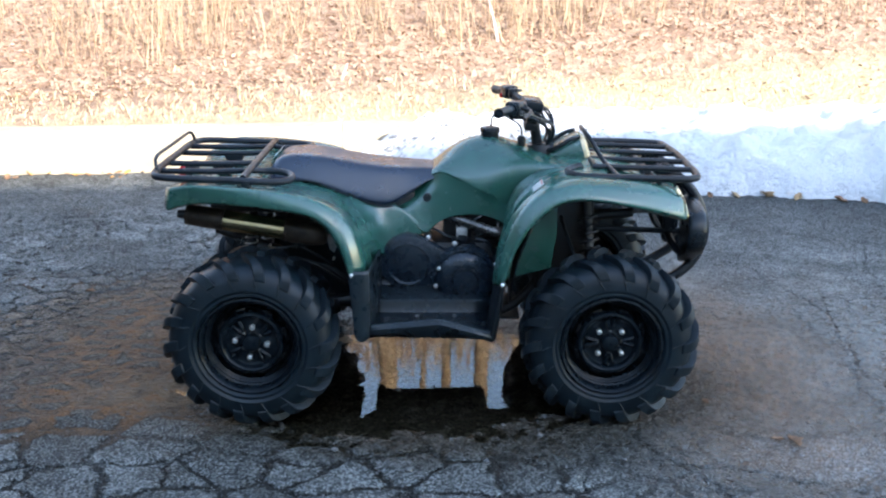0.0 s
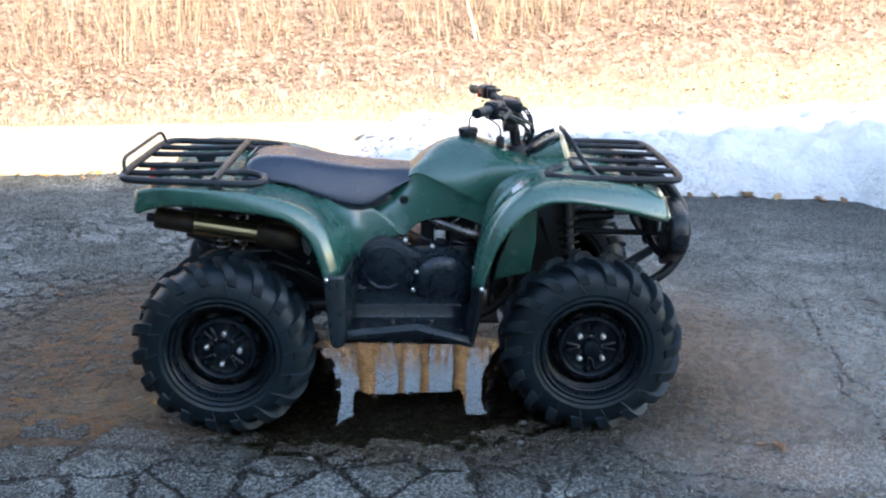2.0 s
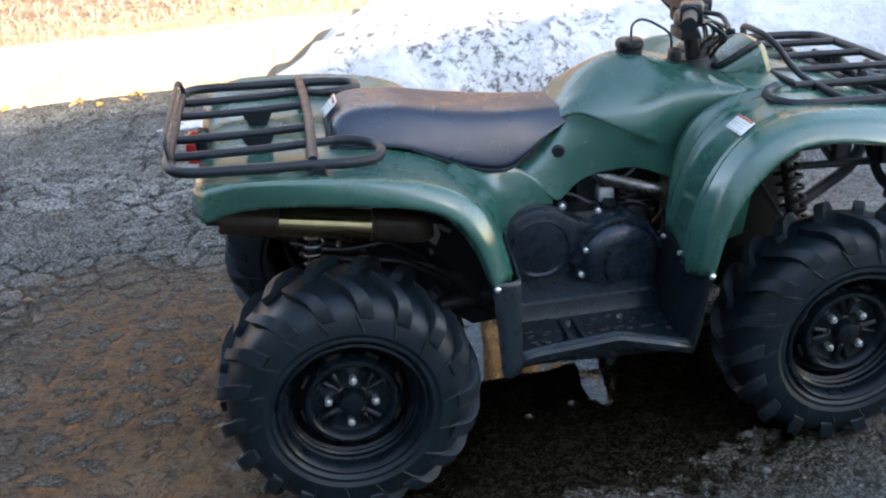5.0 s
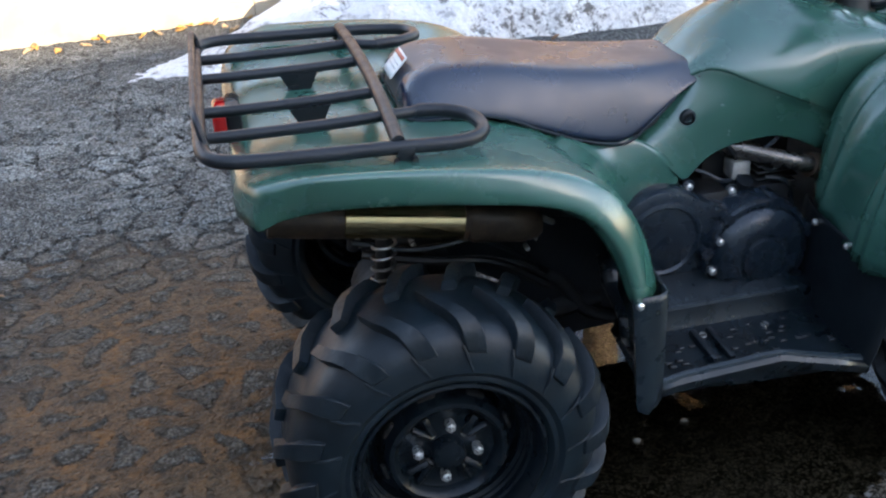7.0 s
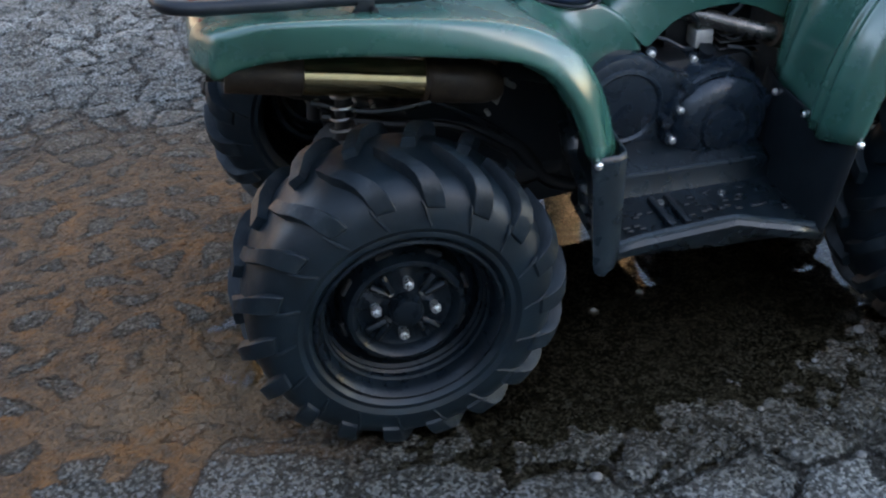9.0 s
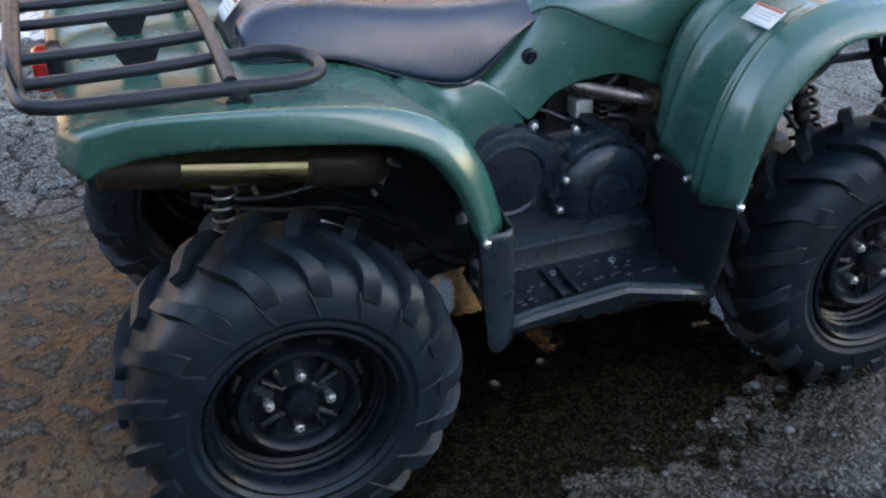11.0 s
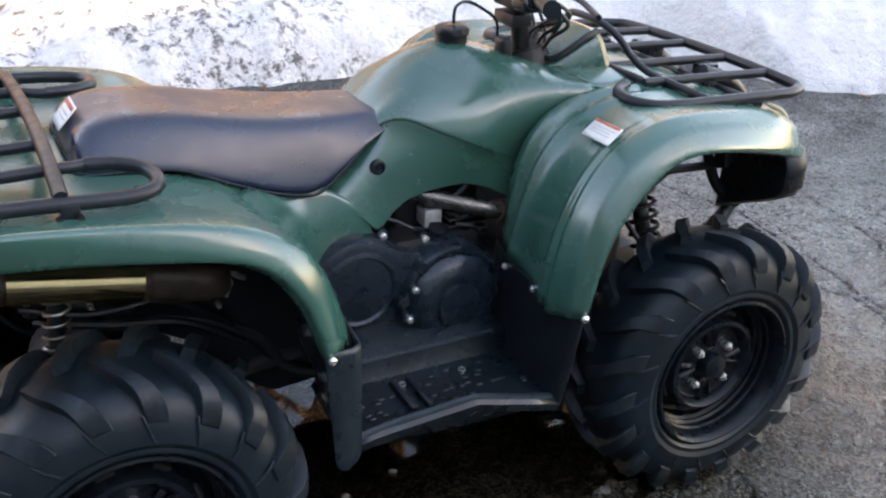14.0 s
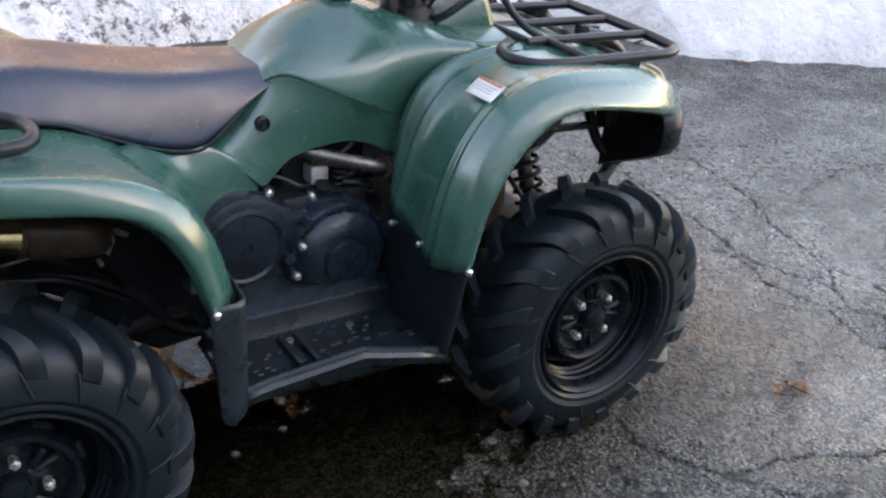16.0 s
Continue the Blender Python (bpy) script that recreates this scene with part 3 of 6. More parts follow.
def snow_material():
    m = Mat("old_snow", (0.60, 0.61, 0.63), 0.6)
    s = m.node("ShaderNodeSeparateXYZ")
    m.link(m.pos(), s.inputs[0])
    speck = m.ramp(m.noise(17.0, 9.0, 0.82), 0.50, 0.57, 0.0, 0.95)
    zone = m.math("MULTIPLY", m.ramp(m.noise(2.2, 4.0), 0.38, 0.54), m.ramp(s.outputs[0], 3.0, 1.6))
    dirt = m.math("MULTIPLY", speck, zone)
    dirt = m.math("MAXIMUM", dirt, m.math("MULTIPLY", m.ramp(m.noise(55.0, 4.0, 0.7), 0.66, 0.72), 0.7))
    dirt = m.math("MAXIMUM", dirt, m.math("MULTIPLY", m.ramp(m.noise(5.0, 5.0, 0.7), 0.55, 0.8), 0.22))
    m.color(m.mix(dirt, m.mix(m.noise(9.0, 5.0), (0.62, 0.622, 0.628), (0.80, 0.793, 0.782)), (0.10, 0.092, 0.085)))
    m.b.inputs["Subsurface Weight"].default_value = 0.0
    m.bump(m.noise(16.0, 6.0, 0.65), 0.9, 0.05)
    return m.m


sx = np.arange(-1.3, 9.0, 0.026)
sy = np.arange(0.0, 4.9, 0.026)
snow = sheet("snow_bank", sx, sy, snow_z, snow_material(), keep=lambda X, Y: (Y > snow_front(X) - 0.15) & (Y < kerb_y(X) + 0.5) & (X + 0.86 - 0.90 * (Y - 2.85) > -0.10))
tagged(snow, "old ploughed snow bank speckled with dirt", "snow", kind="structure")

# unseen wall of an assumed house behind the camera; its shade lies over the drive
# its colour is tuned for the fill and reflections it gives the bike
SHADE_WALL = plain("shade_wall_pale", (0.58, 0.65, 0.70), 0.7, var=0.05, scale=2.0)
wall_south = part("wall_south", prism([(-16, -0.2), (26, -0.2), (26, 11.3), (18.5, 11.3), (15.5, 11.15), (11.5, 10.6), (-16, 10.4)], -16.3, -16.0, 0.02), SHADE_WALL)
tagged(wall_south, "plain pale unseen wall, added to shade the driveway", "wall", kind="structure")
# invented dark wall out of view; it cuts light on west-facing tyre and fender
DARK_BLOCKER = plain("dark_blocker", (0.075, 0.062, 0.050), 0.8, var=0.15, scale=3.0)
blocker_west = part("blocker_west", box(-6.8, -6.5, -15.9, 2.2, -0.2, 5.0, 0.02), DARK_BLOCKER)
tagged(blocker_west, "plain dark brown unseen wall, added to darken west-facing surfaces", "wall", kind="structure")


# ---- the quad bike: x forward, its right side towards -y ----
quad = thing("quad_bike", "dark green utility quad bike with black racks, parked in a puddle", "quad bike")
HUB_R, HUB_F, HUB_Z = 0.0, 1.233, 0.298


# wheels
def tyre_profile(half, outer=0.312, bead=0.168):
    """Radius and y from the outer bead over the tread to the inner bead."""
    base = outer - 0.025
    prof = []
    for k in range(21):                       # from the outer bead over the tread to the inner bead
        a = math.pi * k / 20
        c, s = math.cos(a), math.sin(a)
        y = -half * math.copysign(abs(c) ** 0.58, c) if abs(c) > 1e-9 else 0.0
        prof.append((bead + (base - bead) * abs(s) ** 0.66, y))
    prof[0], prof[-1] = (bead, -half * 0.80), (bead, half * 0.80)
    # rim guard: a low rib round the bead
    for at, e in ((1, -1), (-1, 1)):
        ribs = [(bead + 0.010, e * half * 0.90), (bead + 0.016, e * half * 0.955), (bead + 0.021, e * half * 0.955), (bead + 0.025, e * half * 0.945)]
        prof[at:at] = ribs if e < 0 else ribs[::-1]
    return prof


def tyre_bm(half):
    """The carcass of a fat tyre. Its outer side is towards -y."""
    bm = lathe(tyre_profile(half), 72)
    # a flat where it stands
    for v in bm.verts:
        if v.co.z < -HUB_Z:
            v.co.z = -HUB_Z + 0.002 + (v.co.z + HUB_Z) * 0.1
    return bm


def lug_bm(half, side):
    """One deep slanting lug that runs from the tread's middle down over the shoulder."""
    line = [Vector((r, y)) for r, y in tyre_profile(half)]

    def on(s):
        mid = (len(line) - 1) / 2
        f = mid - s * (mid - 5.2)
        i = min(int(f), len(line) - 2)
        p = line[i].lerp(line[i + 1], f - i)
        d = (line[i + 1] - line[i]).normalized()
        n = Vector((d.y, -d.x))
        return p, -n if n.dot(p - Vector((0.2, 0.0))) < 0 else n

    rings = []
    # a block on the crown that runs over the shoulder and ends in a step on the side wall
    for s, lift, wide, slant in ((0.02, 0.018, 0.046, 0.130), (0.16, 0.0235, 0.052, 0.092), (0.30, 0.0245, 0.058, 0.055), (0.42, 0.0235, 0.066, 0.027), (0.52, 0.0205, 0.073, 0.010), (0.60, 0.0155, 0.078, 0.0), (0.68, 0.0105, 0.079, -0.008),
                                 (0.74, 0.0085, 0.077, -0.014), (0.78, 0.0060, 0.074, -0.018), (0.80, -0.002, 0.072, -0.020)):
        p, n = on(s)
        ring = []
        for dth, h in ((-0.5, -0.004), (-0.455, lift * 0.85), (-0.41, lift), (0.41, lift), (0.455, lift * 0.85), (0.5, -0.004)):
            q = p + n * h
            th = slant * 1.8 + dth * wide * 2.0
            ring.append((q.x * math.cos(th), q.y if side < 0 else -q.y, q.x * math.sin(th)))
        rings.append(ring)
    bm = bmesh.new()
    v = [[bm.verts.new(q) for q in ring] for ring in rings]
    for a, b in zip(v, v[1:]):
        for i in range(5):
            bm.faces.new((a[i], a[i + 1], b[i + 1], b[i]))
    bm.faces.new(v[0])
    bm.faces.new(v[-1])
    # a thin moulded rib that hooks down the side wall from the flank
    hook = []
    for s, turn in ((0.70, 0.066), (0.78, 0.050), (0.86, 0.030), (0.93, 0.008), (1.0, -0.020)):
        p, n = on(s)
        q = p + n * (0.0042 if s < 0.88 else 0.0)
        hook.append(Vector((q.x * math.cos(turn), q.y if side < 0 else -q.y, q.x * math.sin(turn))))
    sweep(bm, catmull(hook, 3), 0.0028, 6)
    bmesh.ops.recalc_face_normals(bm, faces=bm.faces[:])
    return bm


def mesh_of(name, bm, material, angle=40):
    ob = part(name, bm, material, angle=angle)
    me = ob.data
    bpy.data.objects.remove(ob)
    return me


RIM_PROFILE = [(0.160, 0.10), (0.160, -0.015), (0.166, -0.030), (0.176, -0.036), (0.177, -0.030), (0.173, -0.040), (0.168, -0.042), (0.162, -0.036), (0.157, -0.022), (0.1555, -0.012), (0.155, -0.008), (0.1505, -0.005), (0.1495, -0.001), (0.1535, 0.003), (0.1525, 0.010), (0.1475, 0.014), (0.1470, 0.018), (0.150, 0.021), (0.143, 0.026), (0.139, 0.050), (0.131, 0.056), (0.122, 0.052)]
DISC_PROFILE = [(0.124, 0.054), (0.121, 0.036), (0.113, 0.006), (0.108, -0.004), (0.100, -0.006), (0.093, 0.0), (0.088, 0.016), (0.080, 0.020), (0.040, 0.018), (0.034, 0.014), (0.0, 0.014)]


def disc_bm():
    """The pressed steel centre, with slots round its rim and a raised star between the nuts."""
    bm = lathe(DISC_PROFILE, 64)
    return bm


def rib_bm(turn, lean):
    """One raised arm of the star."""
    return box(0.042, 0.084, 0.007, 0.020, -0.006, 0.006, 0.003, 2, m=Matrix.Rotation(turn, 4, "Y") @ Matrix.Rotation(lean, 4, "X"))


def slot_bm(turn):
    bm = box(-0.017, 0.017, -0.0065, 0.0065, -0.006, 0.006, 0.004, 2)
    bm.transform(Matrix.Rotation(turn, 4, "Y") @ Matrix.Translation((0, 0.020, 0.117)) @ Matrix.Rotation(radians(-70), 4, "X"))
    return bm


CAP_PROFILE = [(0.031, 0.016), (0.031, -0.006), (0.027, -0.013), (0.018, -0.016), (0.0, -0.017)]
NUT_PROFILE = [(0.0085, 0.018), (0.0105, 0.0), (0.0095, -0.004), (0.005, -0.006), (0.004, -0.010), (0.0, -0.011)]
disc_mesh = mesh_of("wheel", disc_bm(), RIM)
rim_mesh = mesh_of("rim", lathe(RIM_PROFILE, 72), RIM)
cap_mesh = mesh_of("hub_cap", lathe(CAP_PROFILE, 32), RIM)
nut_mesh = mesh_of("lug_nut", lathe(NUT_PROFILE, 6), ZINC, 30)
# near-black for solid blocks that stand for the shade inside the slots
SLOT_SHADE = plain("slot_shadow", (0.006, 0.006, 0.006), 0.8, var=0.1)
tyre_mesh = {"rear": mesh_of("tyre", tyre_bm(0.128), RUBBER, 32), "front": mesh_of("tyre", tyre_bm(0.105), RUBBER, 32)}
lug_mesh = {(k, s): mesh_of("tread_lug", lug_bm(h, s), LUG, 28) for k, h in (("rear", 0.128), ("front", 0.105)) for s in (-1, 1)}
rib_mesh = [mesh_of("spoke_rib", rib_bm(k * math.tau / 4 + math.pi / 4 + da, math.copysign(0.6, da)), RIM) for k in range(4) for da in (-0.26, 0.26)]


# centre tabs, paler than the rest of the wheel
TAB = plain("pale_wheel_tab", (0.20, 0.19, 0.17), 0.45, metal=0.4, var=0.3, scale=60.0)
tab_mesh = mesh_of("centre_tab", ring_loft([[(r, y, -w), (r, y, w), (r, 0.022, w), (r, 0.022, -w)] for r, y, w in ((0.037, 0.010, 0.005), (0.050, 0.012, 0.0095), (0.056, 0.017, 0.010))]), TAB, 30)


def wheel(x, y, kind, spin, flip):
    """One wheel; its nut plane stands at y."""
    w = new("wheel", disc_mesh)
    w.parent = quad
    m = Matrix.Translation((x, y, HUB_Z)) @ (Matrix.Rotation(math.pi, 4, "Z") if flip else Matrix()) @ Matrix.Rotation(-spin, 4, "Y")
    w.matrix_local = m
    tagged(w, "black steel wheel with a knobbly tyre")
    for name, me, off in (("rim", rim_mesh, 0.0), ("tyre", tyre_mesh[kind], 0.076 if kind == "rear" else 0.058), ("hub_cap", cap_mesh, 0.0)):
        o = new(name, me)
        o.parent = w
        o.location = (0, off, 0)
        if name == "tyre":
            o.rotation_euler = (0, spin, 0)
    for k in range(4):
        a = k * math.tau / 4
        o = new("lug_nut", nut_mesh)
        o.parent = w
        o.location = (0.055 * math.cos(a), 0.0, 0.055 * math.sin(a))
        tagged(o, "bright zinc wheel nut")
    for k in range(36):
        o = new("tread_lug", lug_mesh[kind, -1 if k < 18 else 1])
        o.parent = w
        o.location = (0, 0.076 if kind == "rear" else 0.058, 0)
        o.rotation_euler = (0, spin - (k % 18 + (0.5 if k >= 18 else 0.0)) * math.tau / 18, 0)
    for me in rib_mesh:
        o = new("spoke_rib", me)
        o.parent = w
    for k in range(4):
        o = new("centre_tab", tab_mesh)
        o.parent = w
        o.rotation_euler = (0, math.pi / 4 + k * math.pi / 2, 0)
        tagged(o, "pale grey tab")
    for k in range(8):
        part("vent_slot", slot_bm((k + 0.5) * math.tau / 8), SLOT_SHADE, w)


wheel(HUB_R, -0.505, "rear", 1.45, False)
wheel(HUB_F, -0.505, "front", math.pi / 4, False)
wheel(HUB_R, 0.505, "rear", 0.3, True)
wheel(HUB_F, 0.505, "front", 1.1, True)

# rear fender: rows from the middle of the deck to the outer lip, stations from the tail to the foot of the arch
deck_middle = [(-0.300, 0.00, 0.745), (-0.290, 0.00, 0.79), (-0.19, 0.00, 0.800), (-0.05, 0.00, 0.795), (0.16, 0.00, 0.79), (0.30, 0.00, 0.74), (0.36, 0.00, 0.70), (0.38, 0.00, 0.63), (0.39, 0.00, 0.56)]
deck_inner = [(-0.303, -0.13, 0.745), (-0.293, -0.13, 0.79), (-0.19, -0.13, 0.800), (-0.05, -0.13, 0.795), (0.16, -0.145, 0.79), (0.30, -0.13, 0.745), (0.36, -0.12, 0.70), (0.38, -0.12, 0.630), (0.39, -0.12, 0.560)]
deck_outer = [(-0.306, -0.24, 0.742), (-0.300, -0.24, 0.80), (-0.19, -0.25, 0.805), (-0.05, -0.26, 0.795), (0.15, -0.26, 0.79), (0.28, -0.24, 0.750), (0.33, -0.24, 0.695), (0.350, -0.23, 0.620), (0.36, -0.22, 0.540)]
crown_inner = [(-0.304, -0.34, 0.742), (-0.298, -0.345, 0.812), (-0.20, -0.37, 0.823), (-0.05, -0.385, 0.815), (0.14, -0.40, 0.805), (0.275, -0.40, 0.778), (0.345, -0.40, 0.722), (0.390, -0.40, 0.645), (0.408, -0.40, 0.540)]
crown_ridge = [(-0.278, -0.422, 0.755), (-0.258, -0.442, 0.822), (-0.19, -0.460, 0.841), (-0.05, -0.466, 0.836), (0.13, -0.472, 0.817), (0.25, -0.475, 0.790), (0.328, -0.475, 0.735), (0.374, -0.473, 0.658), (0.398, -0.472, 0.548)]
side_upper = [(-0.275, -0.427, 0.752), (-0.250, -0.440, 0.792), (-0.186, -0.452, 0.808), (-0.05, -0.470, 0.807), (0.13, -0.488, 0.788), (0.246, -0.498, 0.766), (0.310, -0.504, 0.706), (0.348, -0.507, 0.627), (0.366, -0.508, 0.545)]
side_lower = [(-0.270, -0.425, 0.747), (-0.241, -0.430, 0.762), (-0.182, -0.438, 0.775), (-0.05, -0.463, 0.780), (0.13, -0.489, 0.763), (0.240, -0.502, 0.748), (0.296, -0.508, 0.690), (0.331, -0.510, 0.616), (0.346, -0.510, 0.543)]
arch_lip = [(-0.262, -0.405, 0.744), (-0.236, -0.410, 0.756), (-0.180, -0.418, 0.768), (-0.05, -0.443, 0.772), (0.125, -0.469, 0.755), (0.230, -0.482, 0.740), (0.285, -0.488, 0.682), (0.320, -0.490, 0.610), (0.338, -0.490, 0.543)]
RF = [deck_middle, deck_inner, deck_outer, crown_inner, crown_ridge, side_upper, side_lower, arch_lip]
part("rear_fender", mirrored(grid_bm(RF, {3: 0.3, 4: 0.8, 6: 0.95, 7: 0.5}, {(4, 1): 0.8, (5, 1): 0.8, (4, 2): 0.5, (5, 2): 0.5, (3, 1): 0.6})), GREEN, quad, "dark green moulded plastic fender", sub=2, thick=0.003)

# the fender's inner side, from under the saddle to the seam with the side panel
panel_top = [(0.470, -0.140, 0.706), (0.40, -0.150, 0.716), (0.33, -0.160, 0.732), (0.275, -0.215, 0.742), (0.235, -0.320, 0.752), (0.230, -0.410, 0.752)]
panel_upper = [(0.500, -0.152, 0.690), (0.43, -0.160, 0.695), (0.37, -0.176, 0.706), (0.335, -0.240, 0.714), (0.318, -0.340, 0.712), (0.310, -0.410, 0.712)]
panel_high = [(0.545, -0.155, 0.660), (0.47, -0.164, 0.660), (0.41, -0.180, 0.664), (0.375, -0.250, 0.668), (0.352, -0.350, 0.668), (0.345, -0.415, 0.668)]
panel_low = [(0.574, -0.156, 0.625), (0.50, -0.165, 0.622), (0.432, -0.184, 0.622), (0.400, -0.255, 0.624), (0.380, -0.350, 0.624), (0.372, -0.415, 0.625)]
panel_lower = [(0.584, -0.156, 0.585), (0.51, -0.165, 0.580), (0.444, -0.184, 0.575), (0.412, -0.255, 0.575), (0.394, -0.350, 0.575), (0.388, -0.415, 0.578)]
panel_foot = [(0.584, -0.154, 0.530), (0.51, -0.163, 0.530), (0.448, -0.184, 0.525), (0.418, -0.255, 0.525), (0.402, -0.350, 0.525), (0.394, -0.415, 0.525)]
INNER = [panel_top, panel_upper, panel_high, panel_low, panel_lower, panel_foot]
for side in (1, -1):
    part("fender_inner_panel", grid_bm([[(x, y * side, z) for x, y, z in row] for row in INNER]), GREEN, quad, "dark green moulded plastic panel", sub=2, thick=0.003)

# front fenders: rows from beside the tank to the outer lip, stations from the foot behind the wheel over the arch to the nose
face_inner = [(0.888, -0.17, 0.532), (0.880, -0.185, 0.62), (0.893, -0.195, 0.735), (0.945, -0.20, 0.812), (1.05, -0.195, 0.848), (1.16, -0.19, 0.850), (1.28, -0.18, 0.842), (1.40, -0.16, 0.825), (1.46, -0.14, 0.800)]
face_edge = [(0.866, -0.212, 0.530), (0.872, -0.215, 0.62), (0.896, -0.215, 0.745), (0.955, -0.220, 0.825), (1.06, -0.215, 0.852), (1.16, -0.21, 0.852), (1.28, -0.20, 0.843), (1.40, -0.18, 0.825), (1.465, -0.16, 0.800)]
face_groove = [(0.856, -0.26, 0.522), (0.880, -0.255, 0.62), (0.922, -0.255, 0.732), (0.992, -0.26, 0.804), (1.07, -0.27, 0.842), (1.16, -0.265, 0.847), (1.28, -0.255, 0.838), (1.41, -0.235, 0.820), (1.472, -0.21, 0.795)]
face_middle = [(0.840, -0.37, 0.500), (0.862, -0.37, 0.62), (0.912, -0.37, 0.735), (0.978, -0.37, 0.808), (1.07, -0.37, 0.845), (1.16, -0.365, 0.848), (1.28, -0.35, 0.838), (1.42, -0.32, 0.818), (1.476, -0.29, 0.793)]
arch_inner = [(0.833, -0.45, 0.488), (0.852, -0.45, 0.62), (0.894, -0.445, 0.735), (0.968, -0.44, 0.822), (1.07, -0.435, 0.856), (1.16, -0.43, 0.855), (1.28, -0.415, 0.842), (1.42, -0.385, 0.817), (1.476, -0.352, 0.790)]
arch_ridge = [(0.838, -0.505, 0.508), (0.856, -0.500, 0.62), (0.898, -0.493, 0.728), (0.975, -0.485, 0.818), (1.075, -0.478, 0.845), (1.16, -0.472, 0.843), (1.285, -0.455, 0.825), (1.425, -0.420, 0.800), (1.486, -0.388, 0.768)]
arch_side = [(0.856, -0.528, 0.512), (0.880, -0.526, 0.625), (0.926, -0.520, 0.712), (1.020, -0.512, 0.797), (1.085, -0.508, 0.812), (1.165, -0.502, 0.808), (1.300, -0.482, 0.780), (1.430, -0.448, 0.745), (1.490, -0.410, 0.718)]
arch_edge = [(0.864, -0.526, 0.512), (0.890, -0.524, 0.628), (0.934, -0.518, 0.706), (1.026, -0.510, 0.788), (1.085, -0.506, 0.802), (1.165, -0.500, 0.800), (1.300, -0.480, 0.772), (1.428, -0.446, 0.737), (1.488, -0.408, 0.710)]
arch_return = [(0.870, -0.500, 0.510), (0.898, -0.500, 0.622), (0.944, -0.494, 0.696), (1.028, -0.488, 0.778), (1.085, -0.484, 0.792), (1.165, -0.478, 0.792), (1.300, -0.460, 0.764), (1.425, -0.425, 0.722), (1.478, -0.390, 0.704)]
FF = [face_inner, face_edge, face_groove, face_middle, arch_inner, arch_ridge, arch_side, arch_edge, arch_return]
# two upright ribs on the inner part of the rear face, which fade out over the arch
FADE = (1, 1, 1, 1, 0.6, 0.3, 0, 0, 0)


def between(a, b, f, dx, dz):
    return [(p[0] + (q[0] - p[0]) * f + dx * k, p[1] + (q[1] - p[1]) * f, p[2] + (q[2] - p[2]) * f + dz * k) for p, q, k in zip(a, b, FADE)]


groove = between(FF[1], FF[2], 0.42, 0.013, -0.010)
rib = between(FF[1], FF[2], 0.85, -0.010, 0.007)
hollow = between(FF[2], FF[3], 0.18, 0.006, -0.004)
flutes = [[(q[0] + dx * k, q[1], q[2]) for q, k in zip(between(FF[3], FF[4], f, 0, 0), (0.7, 1, 1, 0.45, 0, 0, 0, 0, 0))] for f, dx in ((0.20, 0.005), (0.42, -0.010), (0.60, 0.006), (0.84, -0.009))]
FF[4:4] = flutes
FF[2:3] = [groove, rib, hollow]
for side in (1, -1):
    bm = grid_bm([[(x, y * side, z) for x, y, z in row] for row in FF], {0: 0.5, 1: 0.9, 3: 0.8, 7: 0.3, 9: 0.3, 11: 0.6, 13: 0.85})
    part("front_fender", bm, GREEN, quad, "dark green moulded plastic fender", sub=2, thick=0.003)

for s in (-1, 1):
    rows_ = [[(x + 0.004, s * (-1) * -(y + 0.001), z) for x, y, z in row] for row in
             ([(1.449, 0.374, 0.806), (1.462, 0.371, 0.788), (1.474, 0.380, 0.765), (1.486, 0.392, 0.728), (1.490, 0.398, 0.712)],
              [(1.462, 0.345, 0.806), (1.478, 0.342, 0.788), (1.490, 0.345, 0.765), (1.502, 0.352, 0.728), (1.504, 0.358, 0.712)],
              [(1.464, 0.300, 0.806), (1.480, 0.290, 0.788), (1.492, 0.290, 0.765), (1.504, 0.300, 0.728), (1.506, 0.305, 0.712)])]
    part("corner_lens", grid_bm(rows_), LENS, quad, "cream coloured plastic lens", sub=1, thick=0.006)
    skirt = prism([(0.885, 0.46), (1.045, 0.50), (1.062, 0.62), (1.062, 0.78), (0.99, 0.79), (0.915, 0.70)], s * 0.292, s * 0.286, 0.002)
    part("inner_skirt", skirt, GREEN, quad, "dark green plastic inner fender panel")

# tank cover, with side panels below its seam
tank_rear = [  # x, top z, shoulder half width and z, widest half width and z, seam half width and z, waist half width and z, foot half width and z
    (0.478, 0.700, 0.05, 0.699, 0.060, 0.698, 0.065, 0.697, 0.152, 0.665, 0.160, 0.606),
    (0.540, 0.745, 0.05, 0.744, 0.065, 0.742, 0.070, 0.740, 0.148, 0.675, 0.158, 0.590),
    (0.600, 0.795, 0.06, 0.792, 0.090, 0.788, 0.098, 0.784, 0.140, 0.712, 0.150, 0.606),
    (0.650, 0.850, 0.07, 0.843, 0.115, 0.832, 0.126, 0.822, 0.146, 0.735, 0.150, 0.642),
    (0.700, 0.893, 0.08, 0.878, 0.150, 0.818, 0.157, 0.800, 0.156, 0.735, 0.152, 0.658),
    (0.755, 0.920, 0.09, 0.888, 0.172, 0.802, 0.177, 0.776, 0.166, 0.732, 0.154, 0.664),
    (0.800, 0.931, 0.10, 0.890, 0.184, 0.795, 0.186, 0.758, 0.168, 0.725, 0.150, 0.662),
]
